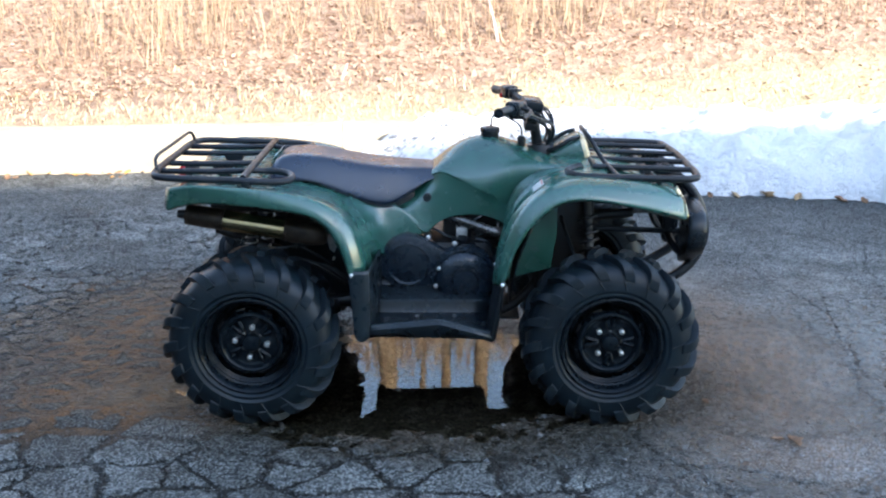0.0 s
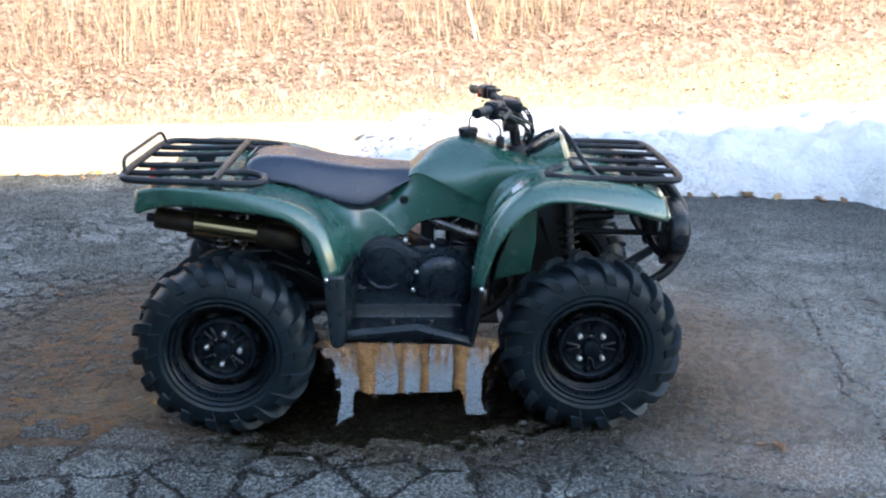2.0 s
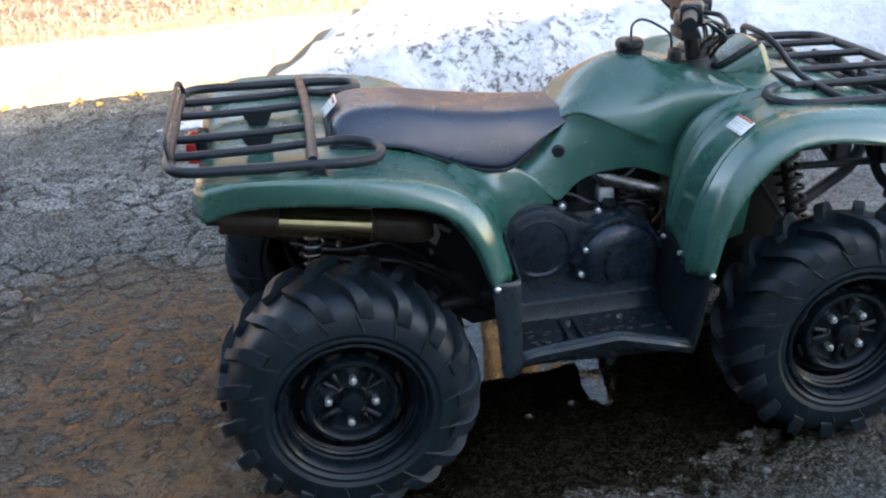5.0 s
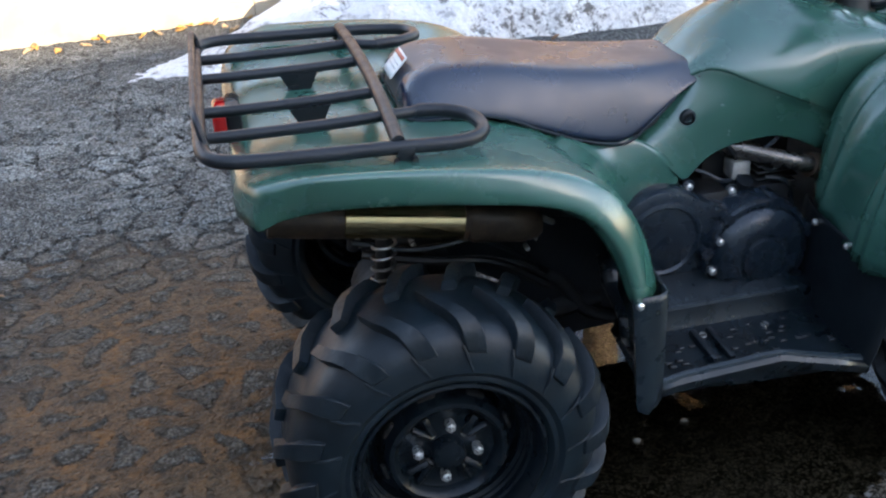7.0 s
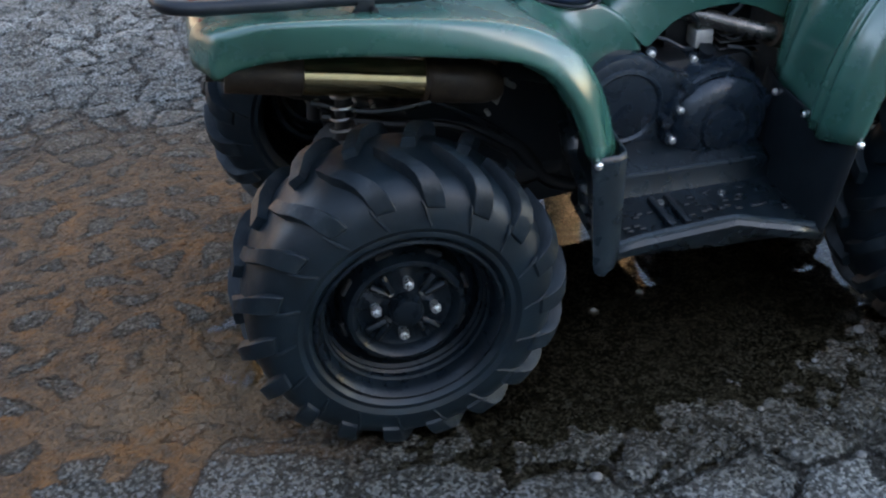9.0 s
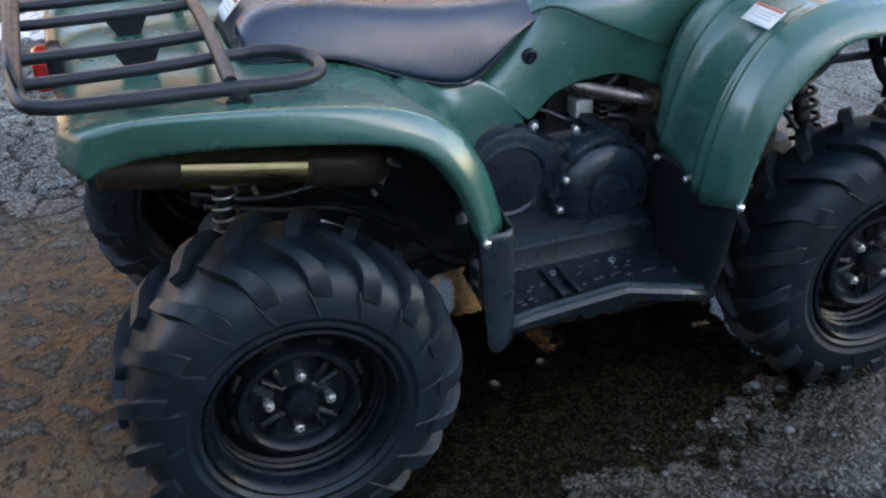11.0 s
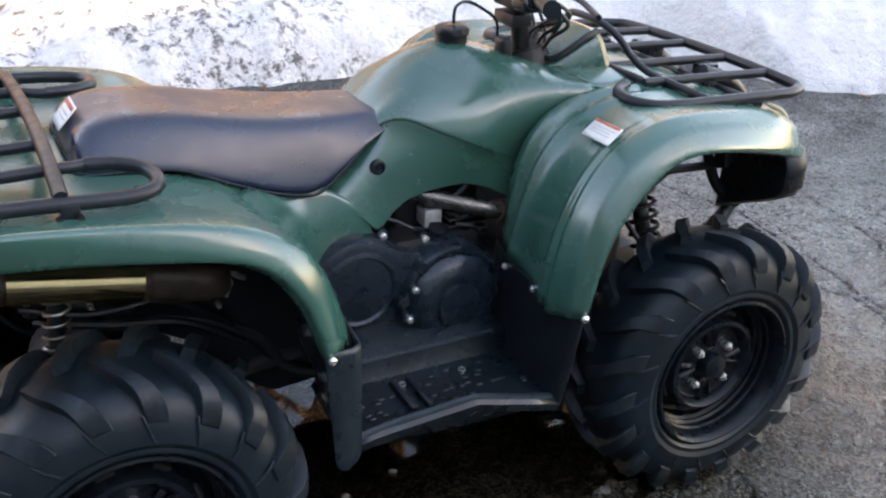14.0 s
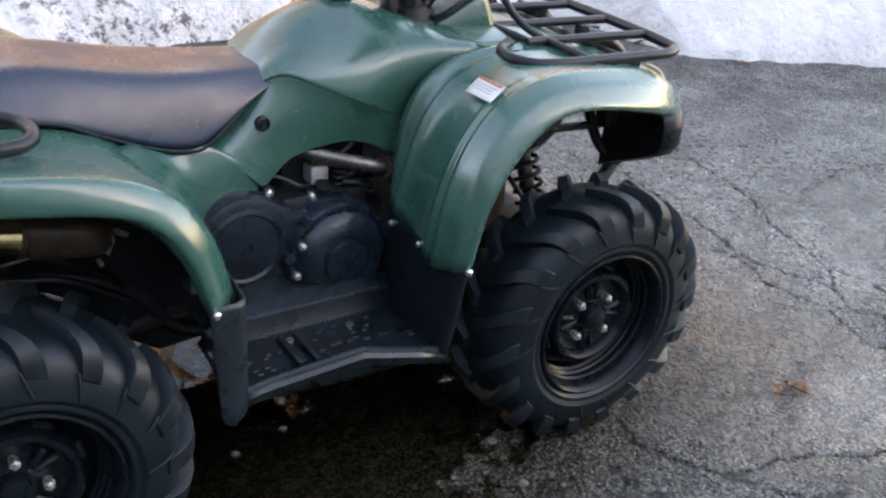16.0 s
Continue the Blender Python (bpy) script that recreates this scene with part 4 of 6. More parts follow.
tank_front = [
    (0.830, 0.932, 0.105, 0.890, 0.190, 0.792, 0.184, 0.744, 0.162, 0.712, 0.150, 0.652),
    (0.860, 0.927, 0.110, 0.888, 0.190, 0.803, 0.170, 0.728, 0.156, 0.698, 0.152, 0.641),
    (0.895, 0.916, 0.115, 0.884, 0.188, 0.815, 0.160, 0.710, 0.156, 0.678, 0.156, 0.620),
    (0.940, 0.902, 0.122, 0.878, 0.188, 0.826, 0.162, 0.692, 0.160, 0.660, 0.160, 0.604),
    (1.000, 0.876, 0.132, 0.867, 0.192, 0.837, 0.168, 0.720, 0.166, 0.690, 0.160, 0.640),
    (1.080, 0.862, 0.140, 0.855, 0.205, 0.838, 0.190, 0.760, 0.190, 0.740, 0.180, 0.700),
]
TANK = tank_rear + tank_front
upper, lower = [], []
for i, (x, zt, ws, zs, ww, zw, wm, zm, wn_, zn, wf, zf) in enumerate(TANK):
    push = (1.0, 0.55, 0.15)[i] * 0.10 if i < 3 else 0.0      # the panel's rear edge slants forward to its foot
    half = [(0, zt), (ws * 0.55, zt * 0.75 + zs * 0.25), (ws, zs), ((ws + ww) / 2 + 0.012, (zs + zw) / 2 + 0.008), (ww, zw), (wm, zm + 0.006), (wm, zm), (wm - 0.006, zm - 0.003)]
    upper.append([(x, -y, z) for y, z in half])
    half = [(wm - 0.012, zm + 0.012), (wm - 0.004, zm - 0.002), (max((wm + wn_) / 2 - 0.003, wn_ * 0.90 if x < 0.66 else 0), (zm + zn) / 2), (wn_, zn), ((wn_ + wf) / 2, (zn + zf) / 2), (wf, zf + 0.006), (wf, zf), (wf - 0.02, zf - 0.002)]
    lower.append([(x + push * min(1.0, max(0.0, (zm - z) / max(0.02, zm - zf))), -y, z) for y, z in half])
part("tank_cover", mirrored(grid_bm([list(r) for r in zip(*upper)], {6: 0.7})), GREEN, quad, "dark green moulded plastic tank cover", sub=2, thick=0.003)
for s in (1, -1):
    part("side_panel", grid_bm([[(x, y * s, z) for x, y, z in r] for r in zip(*lower)], {1: 0.5, 6: 0.8}), GREEN, quad, "dark green plastic side panel", sub=2, thick=0.004)

# nose cover between the front fenders
rows = []
for x, z, w in ((1.06, 0.862, 0.20), (1.16, 0.862, 0.195), (1.28, 0.85, 0.185), (1.40, 0.825, 0.165), (1.465, 0.77, 0.145), (1.475, 0.70, 0.13)):
    rows.append([(x, -w, z - 0.014), (x, -w * 0.6, z), (x, 0, z + 0.004), (x, w * 0.6, z), (x, w, z - 0.014)])
part("nose_cover", grid_bm(rows), GREEN, quad, sub=2, thick=0.003)

# seat
SEAT = [  # x, top z, lower edge z, half width
    (0.026, 0.812, 0.800, 0.120), (0.031, 0.840, 0.794, 0.145), (0.060, 0.868, 0.790, 0.160), (0.110, 0.877, 0.790, 0.166), (0.200, 0.874, 0.782, 0.170), (0.285, 0.857, 0.746, 0.174),
    (0.365, 0.842, 0.714, 0.177), (0.430, 0.834, 0.698, 0.176), (0.470, 0.830, 0.697, 0.170), (0.520, 0.826, 0.726, 0.155), (0.565, 0.824, 0.756, 0.140), (0.605, 0.823, 0.778, 0.128), (0.634, 0.820, 0.790, 0.116), (0.646, 0.808, 0.796, 0.108),
]
rings = []
for x, zt, zb, w in SEAT:
    h = zt - zb
    half = [(0, zt - 0.001), (w * 0.38, zt - 0.0005), (w * 0.58, zt - 0.012 * h), (w * 0.71, zt - 0.10 * h), (w * 0.86, zt - 0.47 * h), (w * 1.0, zb + 0.10 * h), (w * 0.985, zb), (w * 0.5, zb)]
    rings.append([(x, -y, z) for y, z in half] + [(x, y, z) for y, z in half[::-1] if y > 0] )
# any brown on top is the bank mirrored in the vinyl, not its colour
seat = part("seat", ring_loft(rings), VINYL, quad, "black vinyl saddle, its glossy top reflecting the sunlit bank", sub=2)
edge = [(x - 0.010 * (x > 0.6), -w * (0.975 if x < 0.6 else 0.92), zb + 0.003) for x, zt, zb, w in SEAT]
path = edge + [(x, -y, z) for x, y, z in edge[::-1]]
part("piping", tube(path, 0.0032, 8, 5, closed=True), BLACK, seat)

# warning label on the seat's rear corner
def label(name, corners, parent, bars, lift=0.002):
    """A small sticker on four corners with plain bars for its writing."""
    a, b, c, d = [Vector(q) for q in corners]
    n = (d - a).cross(b - a).normalized()
    rows_ = []
    for i in range(5):
        rows_.append([a.lerp(b, k / 6).lerp(d.lerp(c, k / 6), i / 4) + n * lift for k in range(7)])
    body = part(name, grid_bm(rows_), WHITE, parent, "small white warning label", thick=0.001)
    for u0, u1, v0, v1, mat in bars:
        q = [a.lerp(b, u).lerp(d.lerp(c, u), v) + n * (lift + 0.0028) for u, v in ((u0, v0), (u1, v0), (u1, v1), (u0, v1))]
        bm = bmesh.new()
        bm.faces.new([bm.verts.new(p) for p in q])
        part("printed_bar", bm, mat, body, thick=0.0004)
    return body


label("warning_label", [(1.004, -0.312, 0.8275), (1.000, -0.404, 0.8315), (0.966, -0.404, 0.8035), (0.970, -0.312, 0.7995)], quad,
      [(0.03, 0.97, 0.02, 0.16, ORANGE), (0.08, 0.9, 0.3, 0.36, INK), (0.08, 0.8, 0.46, 0.52, INK), (0.08, 0.85, 0.62, 0.68, INK)])
label("warning_label", [(0.060, 0.045, 0.876), (0.060, -0.035, 0.876), (0.024, -0.035, 0.838), (0.024, 0.045, 0.838)], seat,
      [(0.05, 0.95, 0.06, 0.22, ORANGE), (0.1, 0.9, 0.4, 0.46, INK), (0.1, 0.9, 0.58, 0.64, INK)], 0.004)

# racks
def bars(parent, paths, name, r, corner=0.03):
    for p in paths:
        part(name, tube(p, r, 10, corner=corner), RACK, parent)


RZ = 0.838
outer = [(0.035, -0.215, RZ), (0.085, -0.225, RZ - 0.002), (0.128, -0.265, RZ - 0.006), (0.128, -0.325, RZ - 0.010), (0.08, -0.358, RZ - 0.010), (-0.03, -0.362, RZ - 0.004),
         (-0.20, -0.362, RZ + 0.002), (-0.30, -0.355, RZ + 0.006), (-0.340, -0.315, RZ + 0.008), (-0.346, -0.20, RZ + 0.012)]
loop = outer + [(-0.346, 0, RZ + 0.012)] + [(x, -y, z) for x, y, z in outer[::-1]]
rear_rack = part("rear_rack", tube(loop, 0.0125, 12, 5), RACK, quad, "black steel tube cargo rack")
part("crossbar", tube([(-0.025, -0.36, RZ + 0.004), (-0.02, -0.18, RZ + 0.012), (-0.018, 0, RZ + 0.014), (-0.02, 0.18, RZ + 0.012), (-0.025, 0.36, RZ + 0.004)], 0.0125, 12, 6), RACK, rear_rack)
for y in (-0.23, -0.10, 0.10, 0.23):
    part("rack_bar", tube([(-0.340, y, RZ + 0.008), (-0.33, y, RZ + 0.003), (-0.15, y, RZ + 0.001), (-0.02, y, RZ + 0.004)], 0.0105, 10, 4), RACK, rear_rack)
for y in (-0.23, 0.23):
    part("rack_bar", tube([(-0.02, y, RZ + 0.004), (0.02, y * 0.95, RZ), (0.04, y * 0.93, RZ)], 0.0105, 10, 4), RACK, rear_rack)
part("rear_hoop", tube([(-0.336, -0.285, RZ + 0.006), (-0.345, -0.275, RZ + 0.048), (-0.348, -0.235, RZ + 0.060), (-0.348, 0.235, RZ + 0.060), (-0.345, 0.275, RZ + 0.048), (-0.336, 0.285, RZ + 0.006)], 0.0065, 8, corner=0.02), RACK, rear_rack)
for s in (-1, 1):
    part("mount", box(-0.03, 0.0, s * 0.36 - 0.016, s * 0.36 + 0.016, 0.806, 0.836, 0.004), BLACK, rear_rack)
    for dx in (-0.018, 0.012):
        part("mount_bolt", tube([(dx - 0.015, s * 0.376, 0.816), (dx - 0.015, s * 0.388, 0.816)], 0.006, 6), DARK, rear_rack)
part("bracket", prism([(-0.185, 0.834), (-0.105, 0.834), (-0.125, 0.795), (-0.165, 0.795)], -0.115, -0.09, 0.003), BLACK, rear_rack)
part("bracket", prism([(-0.185, 0.834), (-0.105, 0.834), (-0.125, 0.795), (-0.165, 0.795)], 0.09, 0.115, 0.003), BLACK, rear_rack)

FZ = 0.842
outer = [(1.15, -0.205, FZ + 0.012), (1.118, -0.225, FZ + 0.008), (1.098, -0.262, FZ + 0.006), (1.108, -0.310, FZ + 0.004), (1.16, -0.342, FZ + 0.002), (1.30, -0.350, FZ), (1.45, -0.350, FZ - 0.004), (1.515, -0.338, FZ - 0.006),
         (1.543, -0.300, FZ - 0.004), (1.548, -0.15, FZ)]
loop = outer + [(1.55, 0, FZ + 0.001)] + [(x, -y, z) for x, y, z in outer[::-1]]
front_rack = part("front_rack", tube(loop, 0.0125, 12, 5), RACK, quad, "black steel tube cargo rack")
for y in (-0.215, -0.075, 0.075, 0.215):
    part("rack_bar", tube([(1.545, y, FZ - 0.001), (1.43, y, FZ + 0.004), (1.31, y, FZ + 0.008), (1.19, y, FZ + 0.012)], 0.0105, 10, 4), RACK, front_rack)
part("crossbar", tube([(1.20, -0.215, FZ + 0.010), (1.195, 0, FZ + 0.012), (1.20, 0.215, FZ + 0.010)], 0.0105, 10, 5), RACK, front_rack)
part("crossbar", tube([(1.40, -0.35, FZ - 0.02), (1.40, 0.35, FZ - 0.02)], 0.010, 10), RACK, front_rack)
hoop = [(1.262, -0.348, FZ + 0.004), (1.250, -0.250, FZ + 0.010), (1.240, -0.165, FZ + 0.018), (1.222, -0.125, FZ + 0.045), (1.200, -0.102, FZ + 0.082), (1.182, -0.062, FZ + 0.106), (1.176, 0.0, FZ + 0.112)]
part("hoop", tube(hoop + [(x, -y, z) for x, y, z in hoop[-2::-1]], 0.0085, 10, 5), RACK, front_rack)
for s in (-1, 1):
    part("mount", box(1.36, 1.40, s * 0.20 - 0.02, s * 0.20 + 0.02, 0.80, 0.842, 0.006), BLACK, front_rack)
    part("mount", box(1.44, 1.49, s * 0.10 - 0.02, s * 0.10 + 0.02, 0.77, 0.842, 0.006), BLACK, front_rack)

# headlight cowl before the steering stem
rings = []
for x, w, z0, z1, lean in ((1.055, 0.070, 0.840, 0.872, 0.0), (1.085, 0.082, 0.838, 0.893, 0.004), (1.125, 0.092, 0.836, 0.918, 0.008), (1.165, 0.098, 0.834, 0.936, 0.014), (1.172, 0.098, 0.834, 0.938, 0.015)):
    zc, h = (z0 + z1) / 2, (z1 - z0) / 2
    ring = []
    for k in range(24):
        a = k * math.tau / 24
        cy, cz = math.copysign(abs(math.cos(a)) ** 0.5, math.cos(a)), math.copysign(abs(math.sin(a)) ** 0.5, math.sin(a))
        ring.append((x - lean * cz, w * cy * (1.0 - 0.20 * (cz + 1) / 2), zc + h * cz))
    rings.append(ring)
pod = part("headlight", ring_loft(rings), GREEN, quad, "green headlight cowl with a cream lens")
mid = Vector((1.172, 0.0, 0.886))
glass = [[tuple(mid.lerp(Vector(q), f) + Vector((dx, 0, 0))) for q in rings[-1]] for f, dx in ((0.98, 0.0), (0.97, 0.012), (0.80, 0.022), (0.4, 0.027))]
part("lens", ring_loft(glass), LENS, pod, "cream coloured lens")
part("cowl_rim", tube([(1.160, -0.072, 0.936), (1.125, -0.078, 0.925), (1.085, -0.075, 0.900), (1.055, -0.060, 0.882), (1.045, 0.0, 0.878), (1.055, 0.060, 0.882), (1.085, 0.075, 0.900), (1.125, 0.078, 0.925), (1.160, 0.072, 0.936)], 0.008, 8, 5), BLACK, pod)

# tank cap with its breather hose
cap = part("fuel_cap", lathe([(0.0, 0.022), (0.028, 0.022), (0.035, 0.019), (0.0375, 0.014), (0.0375, 0.003), (0.034, 0.0), (0.034, -0.016), (0.0, -0.016)], 28), BLACK, quad, "black ribbed fuel cap")
cap.matrix_local = Matrix.Translation((0.834, 0, 0.938)) @ Matrix.Rotation(radians(90), 4, "X")
part("breather_hose", tube([(0.838, 0.0, 0.962), (0.842, 0.0, 0.995), (0.870, 0.005, 1.005), (0.915, 0.01, 0.985), (0.950, 0.01, 0.955), (0.955, 0.01, 0.90)], 0.0035, 8, 6), BLACK, quad)

# handlebar and what it carries
bar_path = [(0.872, 0.41, 1.043), (0.905, 0.30, 1.050), (0.955, 0.14, 1.046), (0.985, 0.07, 1.010), (0.992, 0, 1.003), (0.985, -0.07, 1.010), (0.955, -0.14, 1.046), (0.888, -0.26, 1.060), (0.848, -0.350, 1.064)]
handlebar = part("handlebar", tube(bar_path, 0.011, 10, 6), DARK, quad, "black steel handlebar with rubber grips")
for s, tip, inner in ((-1, Vector((0.845, -0.355, 1.064)), Vector((0.892, -0.250, 1.060))), (1, Vector((0.871, 0.415, 1.043)), Vector((0.905, 0.305, 1.050)))):
    d_ = (inner - tip).normalized()
    part("grip", tube([tip, tip.lerp(inner, 0.5), inner], [0.0175, 0.0165, 0.018], 14), RUBBER, handlebar)
    part("grip_flange", tube([inner, inner + d_ * 0.008], 0.024, 14), RUBBER, handlebar)
    turn = math.atan2(d_.x, -d_.y) if s > 0 else math.atan2(-d_.x, d_.y)
    at = inner + d_ * 0.045
    part("switch_housing", box(-0.026, 0.030, -0.034, 0.034, -0.024, 0.026, 0.010, 3, m=Matrix.Translation(at) @ Matrix.Rotation(turn, 4, "Z")), BLACK, handlebar)
    lever = inner + d_ * 0.02 + Vector((0.030, 0, 0.004))
    part("brake_lever", tube([lever, lever + Vector((0.030, s * 0.03, -0.004)), lever + Vector((0.020, s * 0.09, -0.010)), lever + Vector((0.0, s * 0.15, -0.014))], 0.006, 8, 5), DARK, handlebar)
    part("lever_clamp", box(-0.018, 0.018, -0.018, 0.018, -0.020, 0.018, 0.006, m=Matrix.Translation(at + d_ * 0.05)), DARK, handlebar)
part("kill_switch", box(0.882, 0.902, 0.262, 0.282, 1.030, 1.048, 0.004), RED, handlebar, "red stop switch")
part("stem", tube([(1.018, 0, 0.845), (0.995, 0, 1.0)], 0.020, 12), DARK, handlebar)
part("stem_clamp", box(0.965, 1.02, -0.06, 0.06, 0.985, 1.022, 0.008), DARK, handlebar)
part("instrument_box", box(-0.036, 0.036, -0.080, 0.080, -0.019, 0.017, 0.006, 2, m=Matrix.Translation((0.988, 0.0, 1.045)) @ Matrix.Rotation(radians(6), 4, "Y")), GUARD, handlebar)
part("indicator_panel", box(-0.026, 0.022, -0.062, 0.062, 0.0, 0.006, 0.003, 2, m=Matrix.Translation((0.984, 0.0, 1.061)) @ Matrix.Rotation(radians(6), 4, "Y")), ENGINE, handlebar)
part("bar_clamp", box(0.962, 0.990, -0.055, -0.025, 0.992, 1.030, 0.006), DARK, handlebar)
part("bar_clamp", box(0.962, 0.990, 0.025, 0.055, 0.992, 1.030, 0.006), DARK, handlebar)
part("brake_reservoir", box(0.905, 0.955, -0.215, -0.150, 1.050, 1.076, 0.008), BLACK, handlebar)
part("throttle_box", box(0.895, 0.950, -0.19, -0.13, 1.015, 1.055, 0.012, 3), BLACK, handlebar)
part("bracket_plate", box(0.960, 1.010, -0.040, 0.040, 0.950, 0.978, 0.004), DARK, handlebar)
part("ignition_block", box(0.935, 0.965, -0.045, -0.005, 0.885, 0.930, 0.010, 3), DARK, handlebar)
rnd = random.Random(4)
for k, (y0, y1) in enumerate(((-0.22, -0.05), (-0.20, -0.02), (0.22, 0.05), (0.20, 0.03), (-0.16, 0.02), (0.17, -0.01), (-0.24, 0.03), (0.12, 0.04), (-0.10, -0.04))):
    part("cable", tube([(0.925, y0, 1.04), (0.955 + 0.02 * k / 6, y0 * 0.8, 1.03), (1.03 + rnd.uniform(0, 0.035), (y0 + y1) / 2, 0.99 + rnd.uniform(-0.02, 0.02)), (1.055 + rnd.uniform(-0.02, 0.02), y1, 0.92), (1.02, y1 * 0.7, 0.86)], 0.0042, 7, 6), BLACK, handlebar)
part("steering_boot", tube([(1.03, 0, 0.845), (1.02, 0, 0.90)], [0.065, 0.045], 14), DARK, quad)

# foot wells of both sides
def footwell(s):
    out = -0.505
    floor_rows = []
    for x, edge_y, top in ((0.404, -0.497, 0.345), (0.44, -0.490, 0.346), (0.473, -0.490, 0.349), (0.56, -0.496, 0.359), (0.640, -0.503, 0.369), (0.650, -0.503, 0.369), (0.70, -0.505, 0.356), (0.76, -0.508, 0.341), (0.83, -0.512, 0.325)):
        e_ = -edge_y
        floor_rows.append([(x, s * -y, z) for y, z in ((0.17, 0.46), (0.20, 0.405), (0.285, 0.378), (0.296, 0.374), (0.302, 0.350), (0.310, 0.336), (0.34, 0.333), (e_ - 0.042, 0.331), (e_ - 0.036, 0.333), (e_ - 0.028, top - 0.003), (e_ - 0.024, top), (e_ - 0.006, top), (e_, top - 0.006), (e_ - 0.003, top - 0.022), (e_ - 0.024, 0.306), (e_ - 0.04, 0.300))])
    well = part("foot_well", grid_bm(floor_rows), WELL, quad, "grey-black plastic foot well", thick=0.004, angle=28)
    # edge rail, paler than the floor
    part("side_rail", tube([(x, s * (y + 0.015), z + 0.001) for x, y, z in ((0.412, -0.497, 0.345), (0.473, -0.490, 0.349), (0.56, -0.496, 0.359), (0.645, -0.503, 0.369), (0.70, -0.505, 0.356), (0.76, -0.508, 0.341), (0.83, -0.512, 0.325))], 0.0085, 8, 3), TUB, well, "paler plastic edge")
    part("ledge_lip", tube([(0.415, s * -0.291, 0.376), (0.60, s * -0.291, 0.376), (0.80, s * -0.291, 0.376)], 0.0045, 8, 3), TUB, well)
    # strip below the rear arch
    rows_ = []
    for z, x0, x1, y in ((0.555, 0.340, 0.412, -0.507), (0.540, 0.343, 0.412, -0.509), (0.45, 0.350, 0.412, -0.510), (0.36, 0.356, 0.412, -0.510), (0.325, 0.358, 0.411, -0.509), (0.308, 0.364, 0.406, -0.507), (0.300, 0.374, 0.398, -0.505)):
        rows_.append([(x0 + 0.008, s * (y + 0.03), z), (x0, s * (y + 0.004), z), (x0 + 0.008, s * y, z), (x1 - 0.022, s * y, z), (x1 - 0.004, s * (y + 0.012), z), (x1, s * (y + 0.06), z), (x1 + 0.008, s * -0.36, z), (x1 + 0.02, s * -0.22, z)])
    part("rear_guard", grid_bm(rows_), TUB, well, thick=0.004, angle=50)
    # wall in front of the feet
    rows_ = []
    for z, dx, y in ((0.520, 0.0, -0.526), (0.505, 0.0, -0.526), (0.43, -0.010, -0.524), (0.36, -0.020, -0.520), (0.325, -0.028, -0.517), (0.305, -0.030, -0.514)):
        rows_.append([(0.885 + dx, s * -0.15, z), (0.866 + dx, s * -0.20, z), (0.852 + dx, s * -0.25, z), (0.845 + dx, s * -0.37, z), (0.842 + dx, s * -0.46, z), (0.846 + dx, s * (y + 0.012), z), (0.857 + dx, s * y, z), (0.866 + dx, s * (y + 0.012), z), (0.872 + dx, s * (y + 0.05), z)])
    part("front_guard", grid_bm(rows_), GUARD, well, sub=1, thick=0.004)
    for x in (0.54, 0.575):
        part("peg_rib", box(x, x + 0.014, min(s * -0.44, s * -0.33), max(s * -0.44, s * -0.33), 0.330, 0.347, 0.004), BLACK, well)
    rr = random.Random(7)
    for k in range(40):
        x, y = rr.uniform(0.43, 0.80), s * rr.uniform(-0.44, -0.33)
        part("tread_stud", box(x, x + 0.016, y, y + 0.010, 0.331, 0.338, 0.002, 1), BLACK, well)
    for x, y, z in ((0.351, -0.512, 0.542), (0.858, -0.530, 0.514), (0.843, -0.369, 0.504), (0.848, -0.249, 0.499), (0.565, -0.345, 0.337), (0.645, -0.487, 0.371), (0.70, -0.345, 0.337)):
        b = lathe([(0.0075, 0.003), (0.0075, -0.003), (0.004, -0.006), (0, -0.006)], 10)
        if z < 0.4:
            b.transform(Matrix.Rotation(radians(90), 4, "X"))
        elif abs(y) < 0.5:
            b.transform(Matrix.Rotation(radians(-90), 4, "Z"))
        if s < 0 and abs(y) > 0.5:
            b.transform(Matrix.Rotation(math.pi, 4, "Z"))
        b.transform(Matrix.Translation((x, y * s, z)))
        part("trim_bolt", b, ZINC, well, "bright zinc bolt")


footwell(1)
footwell(-1)

# engine
def disc_outline(cx, cz, r, n=40, a0=0.0, a1=math.tau):
    return [(cx + r * math.cos(a0 + (a1 - a0) * k / n), cz + r * math.sin(a0 + (a1 - a0) * k / n)) for k in range(n)]


engine = part("engine_block", box(0.46, 0.84, -0.165, 0.165, 0.27, 0.56, 0.02), DARK, quad, "black engine under the tank")
belt = []
for k in range(30):
    a = math.pi / 2 + math.pi * k / 29
    belt.append((0.532 + 0.108 * math.cos(a), 0.490 + 0.108 * math.sin(a)))
belt += [(0.62, 0.355), (0.70, 0.345), (0.76, 0.36), (0.80, 0.44), (0.80, 0.490), (0.76, 0.520), (0.70, 0.532), (0.66, 0.542), (0.625, 0.560), (0.58, 0.588)]
part("belt_cover", prism(belt, -0.208, -0.13, 0.014), ENGINE, engine, "black moulded belt cover")
rim = lathe([(0.085, 0.0), (0.083, -0.004), (0.076, -0.006), (0.070, 0.0), (0.066, 0.006), (0.0, 0.008)], 40)
rim.transform(Matrix.Translation((0.532, -0.207, 0.488)))
part("cover_ring", rim, ENGINE, engine)
clutch = lathe([(r * 1.10, y) for r, y in ((0.112, 0.08), (0.112, 0.010), (0.108, 0.000), (0.101, -0.001), (0.098, 0.004), (0.094, -0.010), (0.080, -0.022), (0.058, -0.029), (0.052, -0.028), (0.049, -0.022), (0.045, -0.023), (0.042, -0.030), (0.0, -0.033))], 44)
